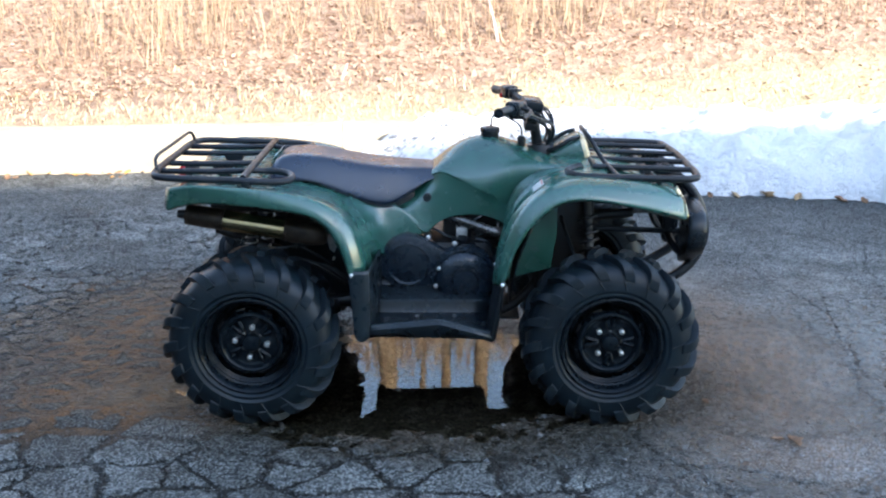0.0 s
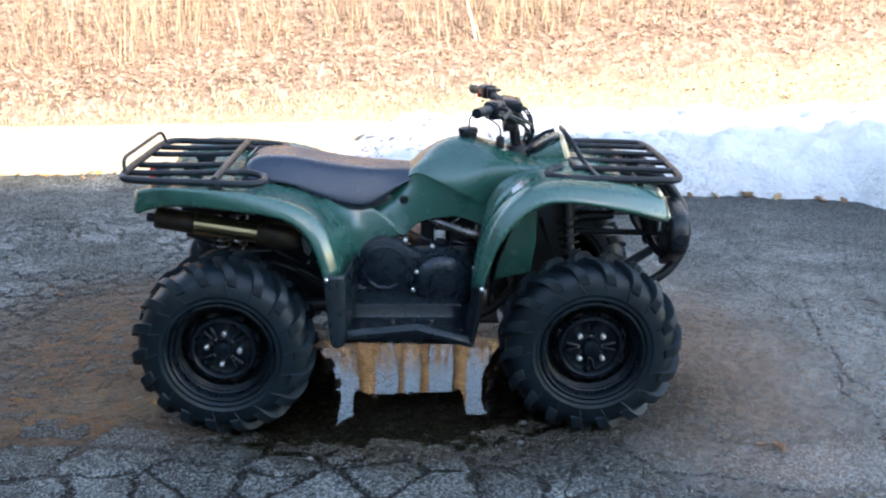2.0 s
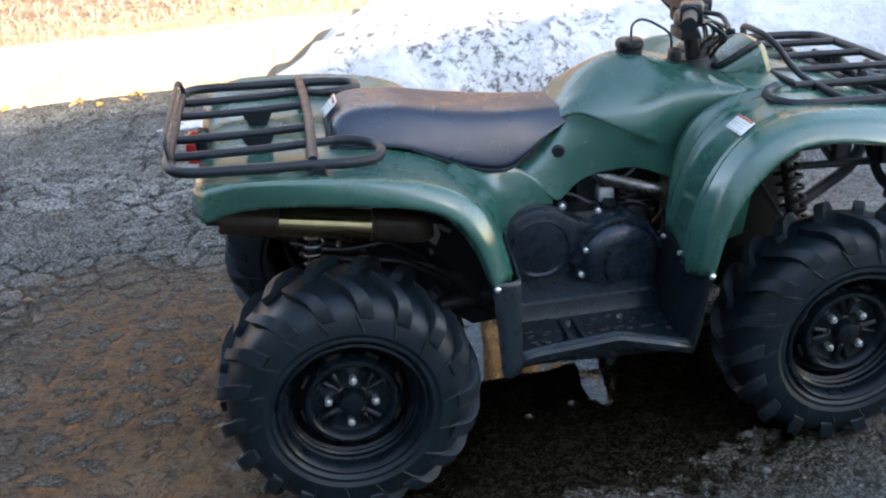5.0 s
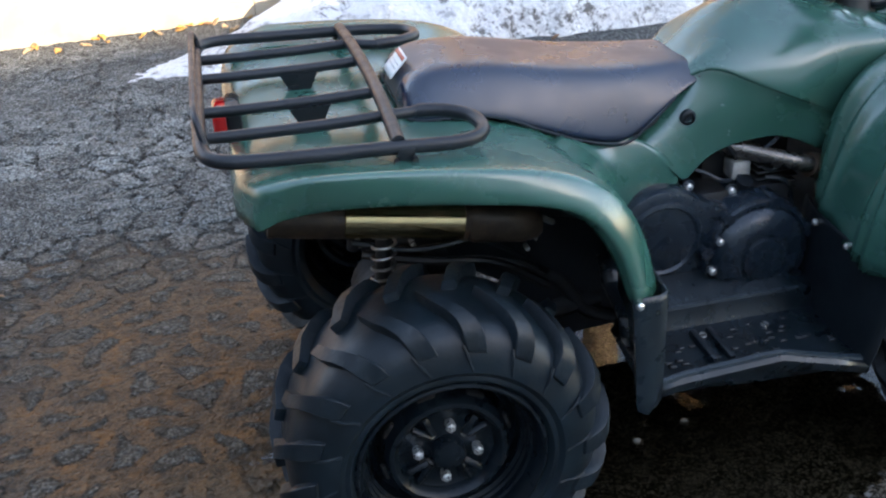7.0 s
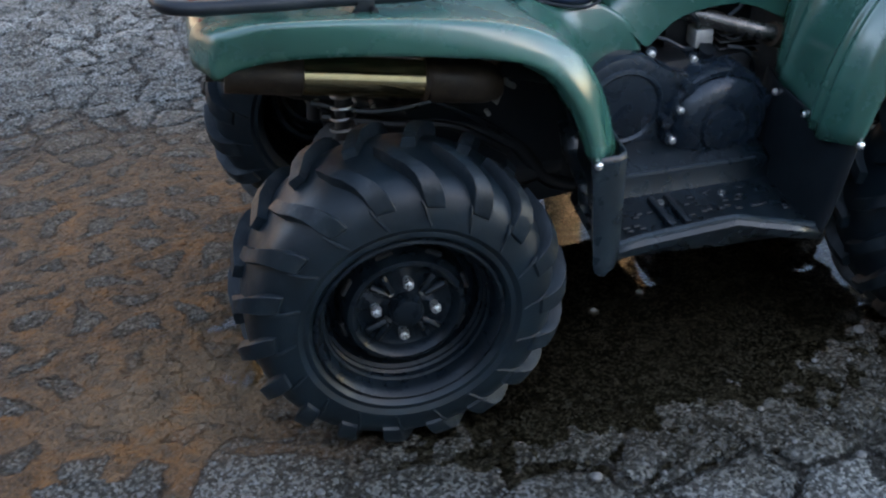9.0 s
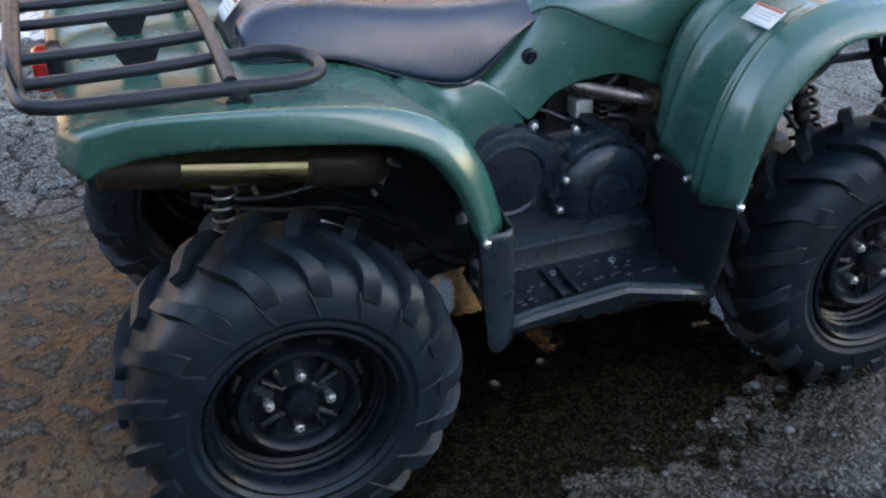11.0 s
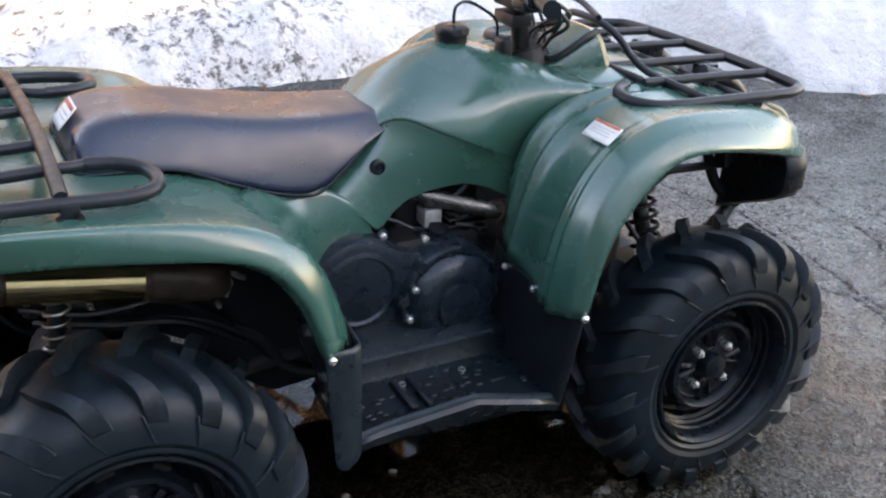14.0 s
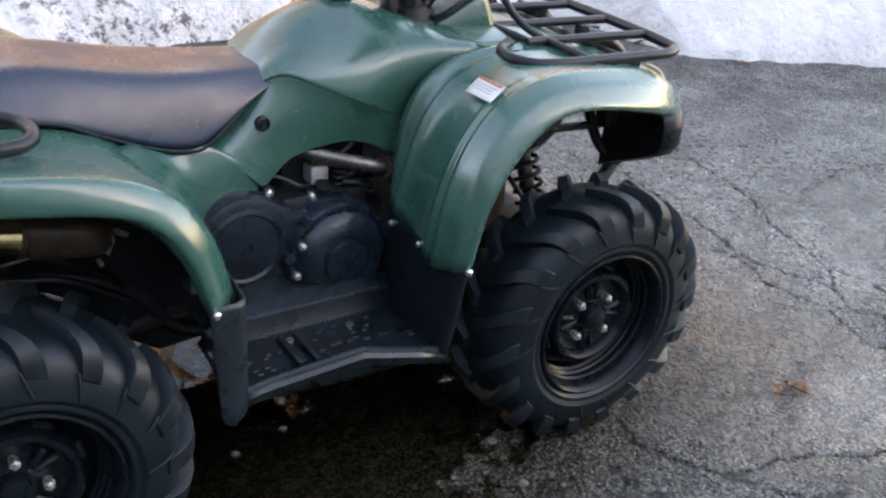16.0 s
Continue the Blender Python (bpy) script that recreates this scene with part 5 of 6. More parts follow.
clutch.transform(Matrix.Translation((0.738, -0.228, 0.432)))
clutch_cover = part("clutch_cover", clutch, ENGINE, engine, "round black clutch cover")
for a in (20, 75, 130, 170, 205, 250, 300, 345):
    x, z = 0.738 + 0.119 * math.cos(radians(a)), 0.432 + 0.119 * math.sin(radians(a))
    part("cover_lug", tube([(x, -0.17, z), (x, -0.232, z)], 0.013, 12), ENGINE, clutch_cover)
for x, y, z in ((0.645, -0.236, 0.479), (0.632, -0.238, 0.414), (0.605, -0.160, 0.577), (0.702, -0.160, 0.553), (0.799, -0.160, 0.521), (0.66, -0.235, 0.36)):
    part("boss", tube([(x, y + 0.05, z), (x, y + 0.004, z)], 0.014, 12), ENGINE, engine)
    b = lathe([(0.008, 0.006), (0.008, -0.004), (0.005, -0.006), (0, -0.006)], 8)
    b.transform(Matrix.Translation((x, y, z)))
    part("cover_bolt", b, ZINC, engine, "bright zinc bolt")
part("cylinder", box(0.66, 0.86, -0.10, 0.10, 0.54, 0.80, 0.01), DARK, engine)
for k in range(5):
    part("cooling_fin", box(0.765, 0.86, -0.148, 0.148, 0.530 + 0.015 * k, 0.5345 + 0.015 * k, 0.0015, 1), FIN, engine)
part("carburettor", box(0.708, 0.750, -0.146, -0.10, 0.568, 0.610, 0.006, 2), ALLOY, engine, "grey cast alloy housing")
part("carburettor_boot", tube([(0.729, -0.150, 0.560), (0.731, -0.158, 0.574)], 0.018, 14), BLACK, engine)
part("header_pipe", tube([(0.58, -0.060, 0.665), (0.645, -0.090, 0.655), (0.705, -0.128, 0.641), (0.80, -0.166, 0.615), (0.875, -0.176, 0.594), (0.95, -0.12, 0.56)], 0.0180, 16, 6), HEADER, quad, "grey steel exhaust pipe")
part("pipe_flange", tube([(0.862, -0.178, 0.597), (0.885, -0.174, 0.590)], 0.026, 14), RUST, quad, "rusty exhaust flange")

# exhaust
mz = lambda x: 0.688 - 0.150 * (x + 0.25)
my = lambda x: -0.252 - 0.045 * (x + 0.25)
on_axis = lambda x: (x, my(x), mz(x))
muffler = part("muffler", tube([on_axis(-0.118), on_axis(0.0), on_axis(0.108)], [0.037, 0.037, 0.036], 28, 4), MUFF, quad, "tarnished steel muffler with a brassy middle")
part("rear_sleeve", tube([on_axis(-0.246), on_axis(-0.20), on_axis(-0.12)], [0.037, 0.038, 0.038], 28, 4), RUST, muffler, "brown tarnished sleeve")
part("sleeve_rim", tube([on_axis(-0.253), on_axis(-0.243)], [0.037, 0.039], 28, 2), RUST, muffler)
nose_box = ring_loft([[(x, my(x) + w * math.copysign(abs(math.cos(a)) ** 0.7, math.cos(a)), mz(x) + h * math.copysign(abs(math.sin(a)) ** 0.7, math.sin(a))) for a in [k * math.tau / 28 for k in range(28)]] for x, w, h in ((0.104, 0.038, 0.036), (0.112, 0.043, 0.040), (0.200, 0.042, 0.038), (0.232, 0.036, 0.032), (0.245, 0.024, 0.022))])
part("muffler_nose", nose_box, RUST, muffler, "rust-brown steel end box")
part("muffler_clamp", tube([on_axis(0.098), on_axis(0.106)], 0.040, 28, 2), RUST, muffler)
part("tail_pipe", tube([(-0.285, -0.25, 0.690), (-0.24, -0.25, 0.684)], 0.016, 14), DARK, muffler)

# frame, axles and springs
frame_ = part("chassis", tube([(-0.18, -0.12, 0.60), (0.05, -0.13, 0.52), (0.30, -0.14, 0.42), (0.44, -0.15, 0.292), (0.82, -0.15, 0.28), (0.98, -0.13, 0.36), (1.16, -0.12, 0.62), (1.36, -0.11, 0.66)], 0.018, 10, 6), DARK, quad, "black steel tube frame")
part("frame_rail", tube([(-0.18, 0.12, 0.60), (0.05, 0.13, 0.52), (0.30, 0.14, 0.42), (0.44, 0.15, 0.292), (0.82, 0.15, 0.28), (0.98, 0.13, 0.36), (1.16, 0.12, 0.62), (1.36, 0.11, 0.66)], 0.018, 10, 6), DARK, frame_)
part("skid_plate", box(0.46, 0.95, -0.15, 0.15, 0.250, 0.262, 0.006), DARK, frame_)
part("airbox", box(0.18, 0.56, -0.12, 0.12, 0.44, 0.74, 0.02), DARK, frame_)
for s in (-1, 1):
    part("mud_guard", prism([(0.06, 0.60), (0.50, 0.64), (0.50, 0.30), (0.44, 0.268), (0.36, 0.262), (0.29, 0.31), (0.20, 0.42), (0.10, 0.48)], s * 0.150, s * 0.144, 0.002), GUARD, frame_, "matt black plastic mud guard")
part("tail_frame", box(-0.20, 0.20, -0.13, 0.13, 0.66, 0.74, 0.015), DARK, frame_)
part("rear_axle", tube([(0, -0.47, HUB_Z), (0, 0.47, HUB_Z)], 0.030, 14), DARK, frame_)
part("final_drive", tube([(0, 0.02, HUB_Z), (0, 0.14, HUB_Z)], [0.095, 0.08], 20), DARK, frame_)
part("swing_arm", tube([(0.0, -0.16, HUB_Z), (0.20, -0.15, 0.32), (0.42, -0.13, 0.34)], 0.028, 10), DARK, frame_)
part("swing_arm", tube([(0.0, 0.16, HUB_Z), (0.20, 0.15, 0.32), (0.42, 0.13, 0.34)], 0.028, 10), DARK, frame_)


def spring(a, b, r, turns, wire, parent, colour=DARK):
    a, b = Vector(a), Vector(b)
    t = (b - a).normalized()
    u = t.orthogonal().normalized()
    v = t.cross(u)
    n = turns * 12
    return part("coil_spring", tube([a.lerp(b, k / n) + r * (math.cos(k * math.tau / 12) * u + math.sin(k * math.tau / 12) * v) for k in range(n + 1)], wire, 6, 1), colour, parent)


for y in (-0.20, 0.20):
    shock = part("rear_shock", tube([(-0.06, y, 0.36), (-0.03, y * 0.9, 0.68)], 0.016, 12), DARK, quad, "shock absorber with a bare steel spring")
    spring((-0.055, y, 0.42), (-0.033, y * 0.91, 0.64), 0.023, 10, 0.0032, shock, PIPE)
for s in (-1, 1):
    shock = part("front_shock", tube([(1.20, s * 0.33, 0.36), (1.17, s * 0.22, 0.74)], 0.018, 12), DARK, quad, "shock absorber with a black spring")
    spring((1.197, s * 0.32, 0.42), (1.175, s * 0.235, 0.68), 0.032, 10, 0.0055, shock)
    for z, r in ((0.25, 0.014), (0.38, 0.012)):
        part("control_arm", tube([(1.06, s * 0.10, z + 0.03), (1.22, s * 0.42, z)], r, 8), DARK, frame_)
        part("control_arm", tube([(1.36, s * 0.10, z + 0.03), (1.24, s * 0.42, z)], r, 8), DARK, frame_)
    part("drive_boot", tube([(1.233, s * 0.12, 0.31), (1.233, s * 0.22, 0.30), (1.233, s * 0.40, HUB_Z)], [0.05, 0.03, 0.045], 12), DARK, frame_)
    part("knuckle", box(1.20, 1.27, min(s * 0.40, s * 0.47), max(s * 0.40, s * 0.47), 0.20, 0.42, 0.015), DARK, frame_)
    part("brake_hose", tube([(1.20, s * 0.42, 0.40), (1.14, s * 0.36, 0.52), (1.10, s * 0.25, 0.62), (1.08, s * 0.12, 0.70)], 0.006, 7, 6), BLACK, frame_)
    part("inner_guard", grid_bm([[(0.965, s * 0.19, 0.74), (0.915, s * 0.19, 0.60), (0.900, s * 0.17, 0.40)], [(0.975, s * 0.34, 0.74), (0.915, s * 0.34, 0.60), (0.890, s * 0.34, 0.40)], [(0.980, s * 0.47, 0.72), (0.910, s * 0.47, 0.60), (0.885, s * 0.47, 0.40)]]), BLACK, frame_, sub=1, thick=0.003)
part("front_frame", box(1.00, 1.21, -0.185, 0.185, 0.32, 0.80, 0.02), DARK, frame_)
part("front_diff", box(1.14, 1.34, -0.10, 0.10, 0.24, 0.40, 0.03), DARK, frame_)

# front bumper
bumper = part("bumper", tube([(1.43, -0.13, 0.83), (1.515, -0.13, 0.80), (1.575, -0.13, 0.74), (1.615, -0.13, 0.66), (1.625, -0.13, 0.57), (1.590, -0.13, 0.48), (1.52, -0.14, 0.42), (1.40, -0.12, 0.36), (1.28, -0.10, 0.32)], 0.019, 12, 5), RACK, quad, "black steel bull bar")
part("bumper_bar", tube([(1.43, 0.13, 0.83), (1.515, 0.13, 0.80), (1.575, 0.13, 0.74), (1.615, 0.13, 0.66), (1.625, 0.13, 0.57), (1.590, 0.13, 0.48), (1.52, 0.14, 0.42), (1.40, 0.12, 0.36), (1.28, 0.10, 0.32)], 0.019, 12, 5), RACK, bumper)
for s in (-1, 1):
    pad = bmesh.new()
    outline = [(0.13, 0.73), (0.30, 0.715), (0.345, 0.700), (0.366, 0.665), (0.366, 0.610), (0.345, 0.580), (0.30, 0.555), (0.13, 0.475)]
    ends = [[(x + 0.10 * max(0.0, y - 0.22) * -1.2, s * y, z) for y, z in outline] for x in (1.530, 1.540, 1.580, 1.592)]
    for k in (0, 3):
        cy, cz = 0.25, 0.63
        ends[k] = [(x, s * (cy + (abs(y) - cy) * 0.93), cz + (z - cz) * 0.93) for x, y, z in ends[k]]
    part("bumper_pad", ring_loft(ends), BLACK, bumper, "black plastic bumper wing")
for s in (-1, 1):
    part("strut", tube([(1.20, s * 0.12, 0.60), (1.40, s * 0.14, 0.60), (1.58, s * 0.16, 0.60)], 0.011, 8), RACK, bumper)
    part("strut", tube([(1.44, s * 0.13, 0.74), (1.50, s * 0.15, 0.56), (1.58, s * 0.16, 0.49)], 0.014, 8), RACK, bumper)
    part("nose_bracket", prism([(1.38, 0.80), (1.47, 0.76), (1.49, 0.70), (1.50, 0.62), (1.46, 0.62), (1.45, 0.70)], s * 0.20 - 0.02, s * 0.20 + 0.02, 0.004), BLACK, bumper)

# tail lamp
tail = part("tail_lamp", box(-0.325, -0.285, -0.055, 0.055, 0.760, 0.818, 0.010, 3), RED, quad, "red plastic tail lamp")
part("lamp_base", box(-0.300, -0.270, -0.062, 0.062, 0.755, 0.822, 0.008), BLACK, tail)

# plug in the side panel
for s in (-1, 1):
    b = lathe([(0.016, 0.006), (0.016, -0.003), (0.011, -0.005), (0.010, -0.001), (0.004, -0.001), (0.004, -0.004), (0, -0.004)], 20)
    if s > 0:
        b.transform(Matrix.Rotation(math.pi, 4, "Z"))
    b.transform(Matrix.Translation((0.601, s * 0.140, 0.722)))
    part("panel_plug", b, BLACK, quad, "round black rubber plug")

# hoses, wires and brackets round the engine and behind the rear wheel
for path, r in (([(0.72, -0.13, 0.612), (0.70, -0.150, 0.64), (0.66, -0.13, 0.67), (0.60, -0.11, 0.66)], 0.0055),
                ([(0.745, -0.13, 0.612), (0.765, -0.155, 0.635), (0.80, -0.15, 0.655), (0.84, -0.11, 0.67)], 0.0045),
                ([(0.70, -0.155, 0.575), (0.67, -0.165, 0.585), (0.64, -0.150, 0.60), (0.60, -0.13, 0.61)], 0.0045),
                ([(0.78, -0.15, 0.57), (0.82, -0.160, 0.56), (0.845, -0.150, 0.52), (0.85, -0.16, 0.45)], 0.0060),
                ([(0.76, -0.10, 0.60), (0.79, -0.15, 0.585), (0.83, -0.15, 0.60)], 0.0040)):
    part("hose", tube(path, r, 8, 6), BLACK, engine)
for path, r, m in (([(0.06, -0.17, 0.60), (0.14, -0.19, 0.55), (0.22, -0.18, 0.50), (0.30, -0.16, 0.43)], 0.006, BLACK),
                   ([(-0.10, -0.17, 0.57), (0.02, -0.19, 0.545), (0.15, -0.19, 0.555), (0.26, -0.18, 0.58)], 0.007, BLACK),
                   ([(-0.08, -0.15, 0.53), (0.05, -0.17, 0.505), (0.18, -0.17, 0.48), (0.30, -0.16, 0.40)], 0.009, DARK),
                   ([(0.27, -0.20, 0.66), (0.285, -0.215, 0.62), (0.275, -0.21, 0.585), (0.30, -0.19, 0.56)], 0.006, ALLOY)):
    part("brake_line", tube(path, r, 8, 6), m, frame_)
for x, y, z in ((0.255, -0.165, 0.495), (0.02, -0.175, 0.545), (-0.085, -0.165, 0.56)):
    b = lathe([(0.0055, 0.030), (0.0055, -0.002), (0.004, -0.004), (0, -0.004)], 6)
    b.transform(Matrix.Translation((x, y, z)))
    part("frame_bolt", b, ZINC, frame_, "bright zinc bolt")
part("exhaust_bracket", prism([(0.235, 0.600), (0.262, 0.606), (0.275, 0.560), (0.262, 0.530), (0.245, 0.545)], -0.205, -0.198, 0.002), ALLOY, muffler, "bare metal exhaust bracket")
part("exhaust_joint", tube([(0.24, -0.25, 0.636), (0.32, -0.21, 0.60), (0.40, -0.16, 0.56), (0.46, -0.12, 0.56)], 0.020, 12, 6), DARK, muffler)


# ---- plants and small things of the bank ----
def stuff(name, verts, faces, material, label, category):
    me = bpy.data.meshes.new(name)
    me.from_pydata(verts, [], faces)
    me.materials.append(material)
    return tagged(new(name, me), label, category, kind="stuff")


def island_material(name, a, b, rough=0.9):
    m = Mat(name, a, rough)
    m.pos()
    m.color(m.mix(m.geo.outputs["Random Per Island"], a, b))
    return m.m


rng = np.random.default_rng(11)
verts, faces = [], []
for k in range(15000):
    x = rng.uniform(-6.5, 8.5)
    d = abs(rng.normal(0, 1.0)) * 1.6 + rng.uniform(0, 1.2) * 0.3
    y = kerb_y(x) + 0.25 + d
    if d < 0.35 + 0.16 * (x + 2) and rng.uniform() < 0.85:
        continue
    z = float(hill_z(np.array(x), np.array(y))) + rng.uniform(0.004, 0.035)
    L, W = rng.uniform(0.028, 0.065), rng.uniform(0.016, 0.036)
    r = Euler((rng.uniform(-0.7, 0.9), rng.uniform(-0.6, 0.6), rng.uniform(0, 6.3))).to_matrix()
    i = len(verts)
    curl = rng.uniform(-0.4, 0.4) * W
    for px, py, pz in ((-L / 2, 0, 0), (-L * 0.1, -W / 2, curl), (L / 2, 0, 0.2 * curl), (-L * 0.1, W / 2, curl), (0, 0, -curl * 0.5)):
        q = r @ Vector((px, py, pz))
        verts.append((x + q.x, y + q.y, z + q.z))
    faces += [(i, i + 1, i + 4), (i + 1, i + 2, i + 4), (i + 2, i + 3, i + 4), (i + 3, i, i + 4)]
stuff("fallen_leaves", verts, faces, island_material("dry_leaf", (0.17, 0.095, 0.058), (0.50, 0.34, 0.235)), "layer of dry brown fallen leaves on the bank", "leaves")


def blades(n, place, height, width, lean, seed):
    g = np.random.default_rng(seed)
    vs, fs = [], []
    for _ in range(n):
        x, y = place(g)
        z = float(hill_z(np.array(x), np.array(y))) - 0.01
        h, w = g.uniform(*height), g.uniform(*width)
        a, l = g.uniform(0, 6.3), g.uniform(0.1, lean)
        dx, dy = math.cos(a) * l * h, math.sin(a) * l * h
        b = g.uniform(0, 3.14)
        wx, wy = math.cos(b) * w, math.sin(b) * w
        i = len(vs)
        vs += [(x - wx, y - wy, z), (x + wx, y + wy, z), (x + dx * 0.35 - wx * 0.8, y + dy * 0.35 - wy * 0.8, z + h * 0.55), (x + dx * 0.35 + wx * 0.8, y + dy * 0.35 + wy * 0.8, z + h * 0.55), (x + dx, y + dy, z + h)]
        fs += [(i, i + 1, i + 3, i + 2), (i + 2, i + 3, i + 4)]
    return vs, fs


STRAW = island_material("dry_straw", (0.20, 0.125, 0.075), (0.56, 0.41, 0.26))


def lawn_place(g):
    x = g.uniform(-6, 8.5)
    return x, kerb_y(x) + 0.20 + abs(g.normal(0, 0.5)) * (0.7 + 0.12 * (x + 3))


def weed_place(g):
    x = g.normal(0.0, 3.2) if g.uniform() < 0.5 else g.uniform(-6, 8)
    cx = round(x / 0.55) * 0.55 + math.sin(7.3 * round(x / 0.55)) * 0.2
    return cx + g.normal(0, 0.16), kerb_y(x) + 1.15 + 0.10 * (x + 2) + abs(g.normal(0, 0.9))


def crest_place(g):
    x = g.uniform(-7, 9)
    return x, kerb_y(x) + g.uniform(7.0, 10.6)


stuff("dead_grass", *blades(6000, lawn_place, (0.03, 0.09), (0.002, 0.005), 0.9, 3), island_material("dead_lawn", (0.36, 0.30, 0.16), (0.68, 0.58, 0.38)), "short dead lawn grass above the kerb", "grass")
stuff("dry_stalks", *blades(4200, weed_place, (0.15, 0.95), (0.0014, 0.0036), 0.7, 5), STRAW, "tall dry weed stalks on the bank", "weeds")
stuff("dry_brush", *blades(3200, crest_place, (0.3, 1.3), (0.008, 0.022), 0.4, 8), STRAW, "dry brush along the top of the bank", "brush")

BARK = plain("grey_bark", (0.33, 0.225, 0.125), 0.9, var=0.35, scale=9.0, bump=0.6, bscale=40.0)


def bare_tree(x, y, h, seed, stout):
    g = random.Random(seed)
    z0 = float(hill_z(np.array(x), np.array(y))) - 0.15
    tree = thing("bare_tree", "leafless grey tree on the bank", "tree", (x, y, z0), group="bare trees on the bank")
    r0 = h * 0.016 * stout
    top = [Vector((0, 0, 0))]
    for k in range(1, 9):
        top.append(Vector((top[-1].x + g.uniform(-0.06, 0.06) * h / 8, top[-1].y + g.uniform(-0.06, 0.06) * h / 8, h * k / 8)))
    part("trunk", tube(top, [r0 * (1 - 0.10 * k) for k in range(9)], 10, 3), BARK, tree)
    bm = bmesh.new()

    def limb(at, way, length, r, depth):
        pts = [at]
        d = way.copy()
        for _ in range(4):
            d = (d + Vector((g.uniform(-0.25, 0.25), g.uniform(-0.25, 0.25), g.uniform(-0.05, 0.25)))).normalized()
            pts.append(pts[-1] + d * length / 4)
        sweep(bm, pts, [r, r * 0.8, r * 0.6, r * 0.42, r * 0.2], 5)
        if depth:
            for _ in range(4):
                i = g.randint(1, 4)
                side = Vector((g.uniform(-1, 1), g.uniform(-1, 1), g.uniform(-0.1, 0.8))).normalized()
                limb(pts[i], (d + side * 0.9).normalized(), length * g.uniform(0.4, 0.65), r * 0.45, depth - 1)

    for k in range(13):
        f = g.uniform(0.35, 0.98)
        i = int(f * 8)
        at = top[i].lerp(top[min(i + 1, 8)], f * 8 - i)
        a = g.uniform(0, 6.3)
        limb(at, Vector((math.cos(a), math.sin(a), g.uniform(0.3, 0.9))).normalized(), h * g.uniform(0.16, 0.30) * (1.25 - f * 0.6), r0 * (1.05 - f) * 0.75 + 0.008, 2)
    part("branches", bm, BARK, tree)


for x, y, h, seed, stout in ((-3.4, 10.5, 9.5, 1, 1.0), (-0.35, 12.0, 13.0, 2, 0.75), (0.75, 14.6, 12.0, 3, 0.5), (1.35, 12.4, 12.0, 4, 0.7), (2.75, 11.6, 13.0, 5, 1.0), (6.9, 12.6, 13.0, 6, 1.5), (-6.3, 12.5, 11.0, 7, 1.2),
                             (0.3, 14.2, 9.5, 8, 0.4), (2.0, 13.4, 11.0, 9, 0.6), (4.95, 11.4, 15.0, 10, 1.6), (-1.9, 11.4, 10.0, 11, 1.2), (3.7, 12.8, 13.0, 12, 1.2), (5.9, 13.8, 12.5, 13, 1.1), (8.8, 11.6, 13.0, 14, 1.6), (4.2, 13.6, 12.0, 15, 1.0)):
    bare_tree(x, y, h, seed, stout)

# single leaves, twigs and stones on the drive
LEAF = [plain("brown_leaf", (0.24, 0.13, 0.07), 0.75, var=0.3, scale=60.0), plain("tan_leaf", (0.42, 0.28, 0.15), 0.75, var=0.3, scale=60.0), plain("ochre_leaf", (0.42, 0.22, 0.06), 0.7, var=0.3, scale=60.0)]


def leaf(x, y, z, size, turn, mat, tilt=0.25):
    g = random.Random(round(x * 1000) + round(y * 77))
    outline = [(-0.5, 0.0), (-0.34, 0.16), (-0.18, 0.13), (-0.08, 0.30), (0.06, 0.20), (0.16, 0.30), (0.26, 0.15), (0.52, 0.0)]
    bm = bmesh.new()
    mid = [bm.verts.new((px * size, 0, -0.05 * size * math.cos(px * 3))) for px, _ in outline]
    sides = [[bm.verts.new((px * size, s * py * size, size * (0.10 + g.uniform(-0.04, 0.08)) * (py > 0.01))) for px, py in outline] for s in (-1, 1)]
    for row in sides:
        for i in range(len(outline) - 1):
            q = [mid[i], mid[i + 1], row[i + 1], row[i]]
            bm.faces.new(q)
    bmesh.ops.remove_doubles(bm, verts=bm.verts[:], dist=0.0008)
    bm.transform(Matrix.Translation((x, y, z + 0.006)) @ Euler((g.uniform(-tilt, tilt), g.uniform(-tilt, tilt), turn)).to_matrix().to_4x4())
    ob = part("fallen_leaf", bm, mat, thick=0.0008)
    return tagged(ob, "curled dry brown leaf lying beside the snow", "leaf", "fallen leaves on the drive")


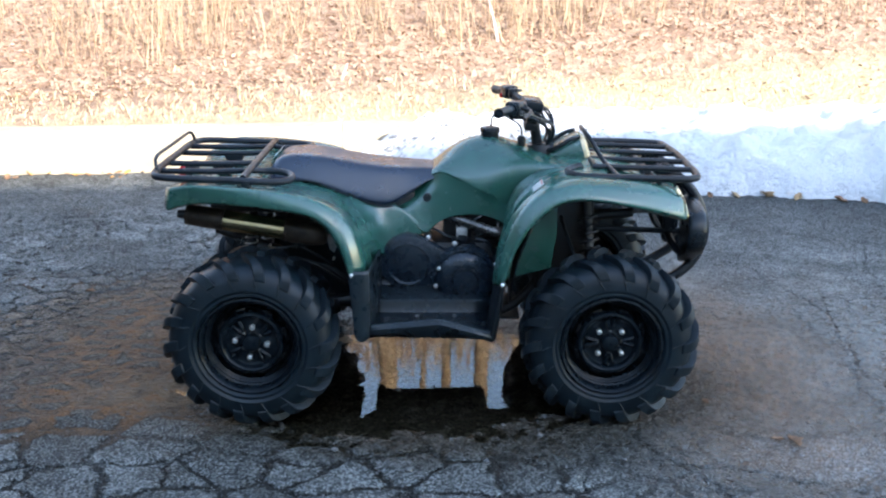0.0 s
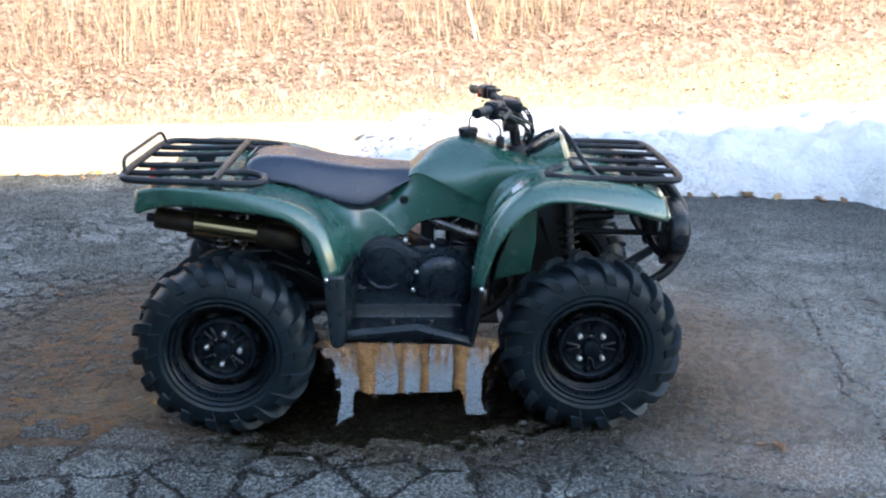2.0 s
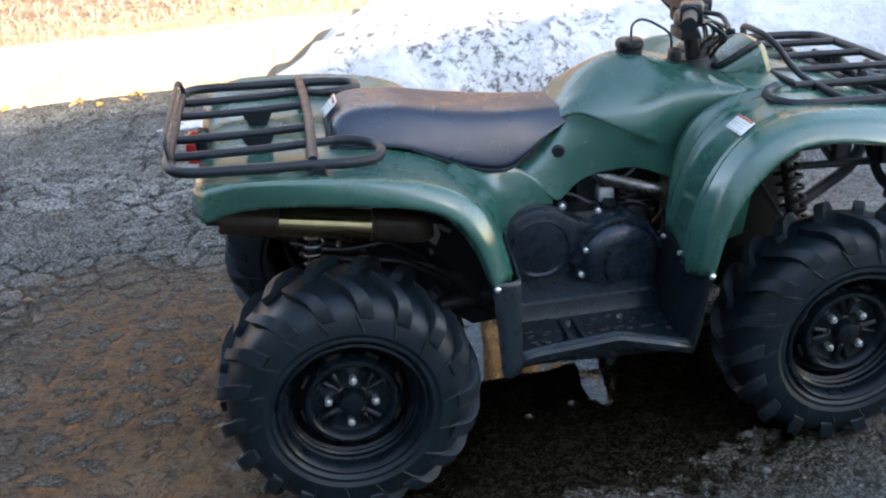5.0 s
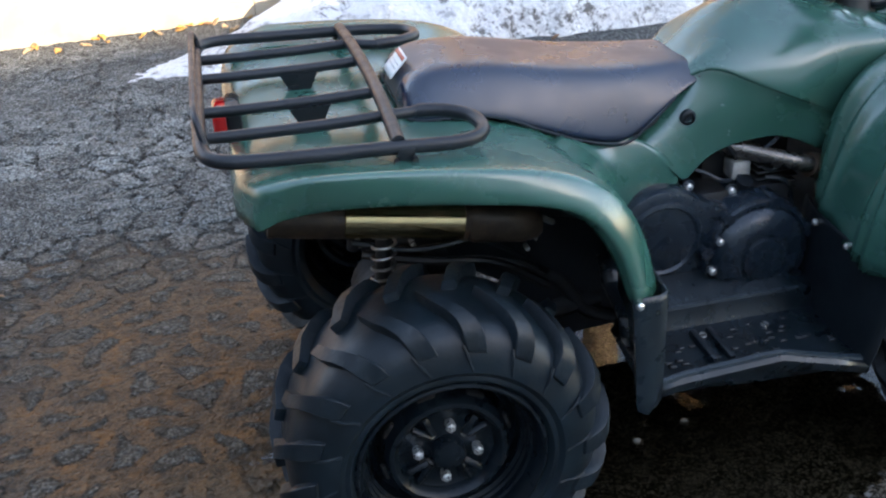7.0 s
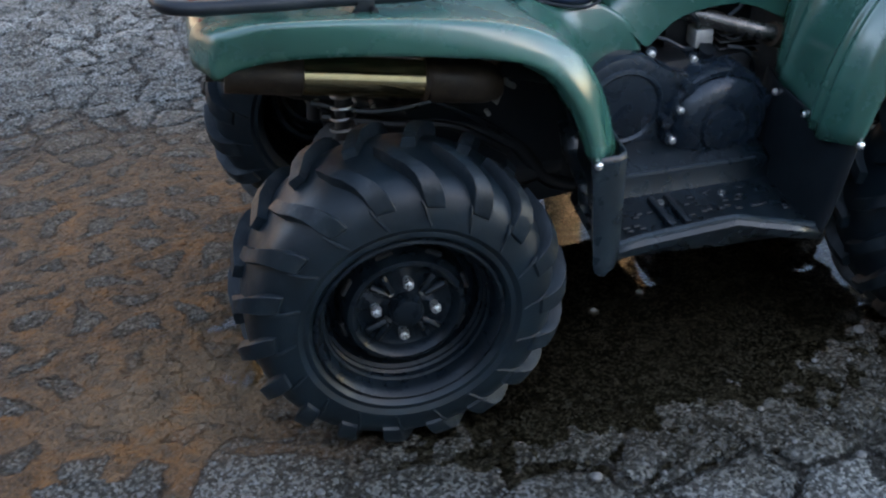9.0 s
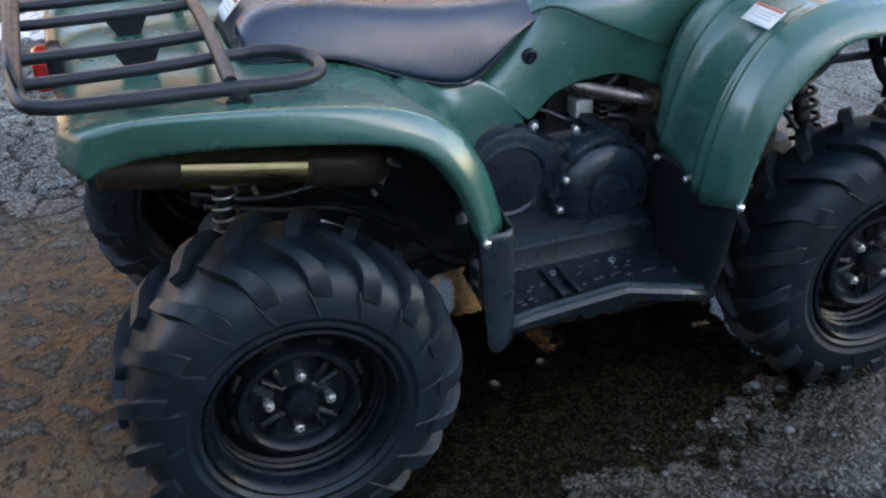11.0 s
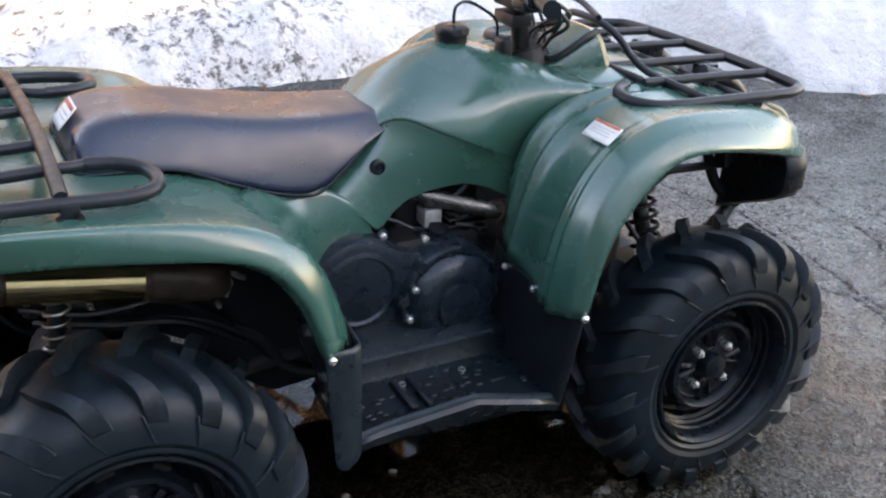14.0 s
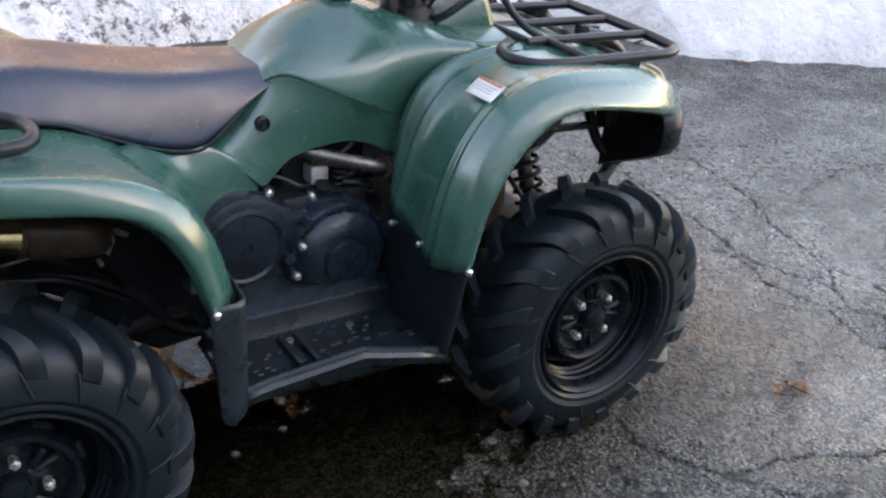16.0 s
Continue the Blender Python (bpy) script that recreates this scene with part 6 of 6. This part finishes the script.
g = random.Random(21)
for x, y, s in ((2.83, 2.86, 0.17), (3.02, 2.80, 0.10), (2.62, 2.86, 0.09), (2.45, 2.86, 0.07), (3.28, 2.73, 0.11), (3.42, 2.70, 0.08), (0.62, 2.70, 0.06), (1.30, 2.74, 0.06), (3.75, 2.0, 0.07), (4.05, 1.50, 0.07)):
    leaf(x, y, 0.004, s, g.uniform(0, 6.3), LEAF[g.randrange(2)], 0.5)
for k in range(46):
    x = g.uniform(-3.2, -0.1)
    leaf(x, kerb_y(x) - abs(g.gauss(0.02, 0.10)), 0.004, g.uniform(0.035, 0.075), g.uniform(0, 6.3), LEAF[g.randrange(3)], 0.5)
for x, y, s in ((1.845, -0.66, 0.085), (1.79, -0.645, 0.045), (-1.05, 0.9, 0.05), (1.62, -0.35, 0.04)):
    leaf(x, y, 0.0, s, g.uniform(0, 6.3), LEAF[0], 0.1)

# pale stems on the bank
PALE = plain("pale_bark", (0.62, 0.56, 0.50), 0.8, var=0.2, scale=20.0)
for x, d, h, lean in ((1.148, 1.52, 0.42, -0.10), (-0.185, 0.95, 0.16, 0.05)):
    y = kerb_y(x) + d
    z = float(hill_z(np.array(x), np.array(y))) - 0.03
    tagged(part("sapling", tube([(x, y, z), (x + lean * 0.4, y + 0.02, z + h * 0.5), (x + lean, y, z + h)], [0.015, 0.011, 0.006], 8, 5), PALE), "pale leafless sapling stem on the bank", "sapling", "saplings on the bank")

STONE = plain("grey_pebble", (0.12, 0.118, 0.112), 0.65, var=0.3, scale=80.0)


def pebble(x, y, r):
    bm = bmesh.new()
    bmesh.ops.create_icosphere(bm, subdivisions=2, radius=r)
    for v in bm.verts:
        n = noise.noise(v.co * (1.6 / r) + Vector((x * 9, y * 7, 0)))
        v.co *= 1 + 0.28 * n
        v.co.z *= 0.6
    bm.transform(Matrix.Translation((x, y, float(ground_z(np.array(x), np.array(y))) + r * 0.4)))
    return tagged(part("pebble", bm, STONE), "small grey pebble on the wet asphalt", "pebble", "pebbles on the drive")


for x, y, r in ((0.49, -0.226, 0.013), (0.62, -0.19, 0.012), (0.80, -0.80, 0.010), (0.99, -0.62, 0.011), (0.30, -0.72, 0.012), (1.25, -0.78, 0.010), (-0.20, -0.62, 0.009), (1.02, -0.46, 0.012), (0.55, -0.86, 0.012)):
    pebble(x, y, r)
for k in range(24):
    pebble(g.uniform(0.2, 1.5), g.uniform(-1.0, -0.5), g.uniform(0.003, 0.007))
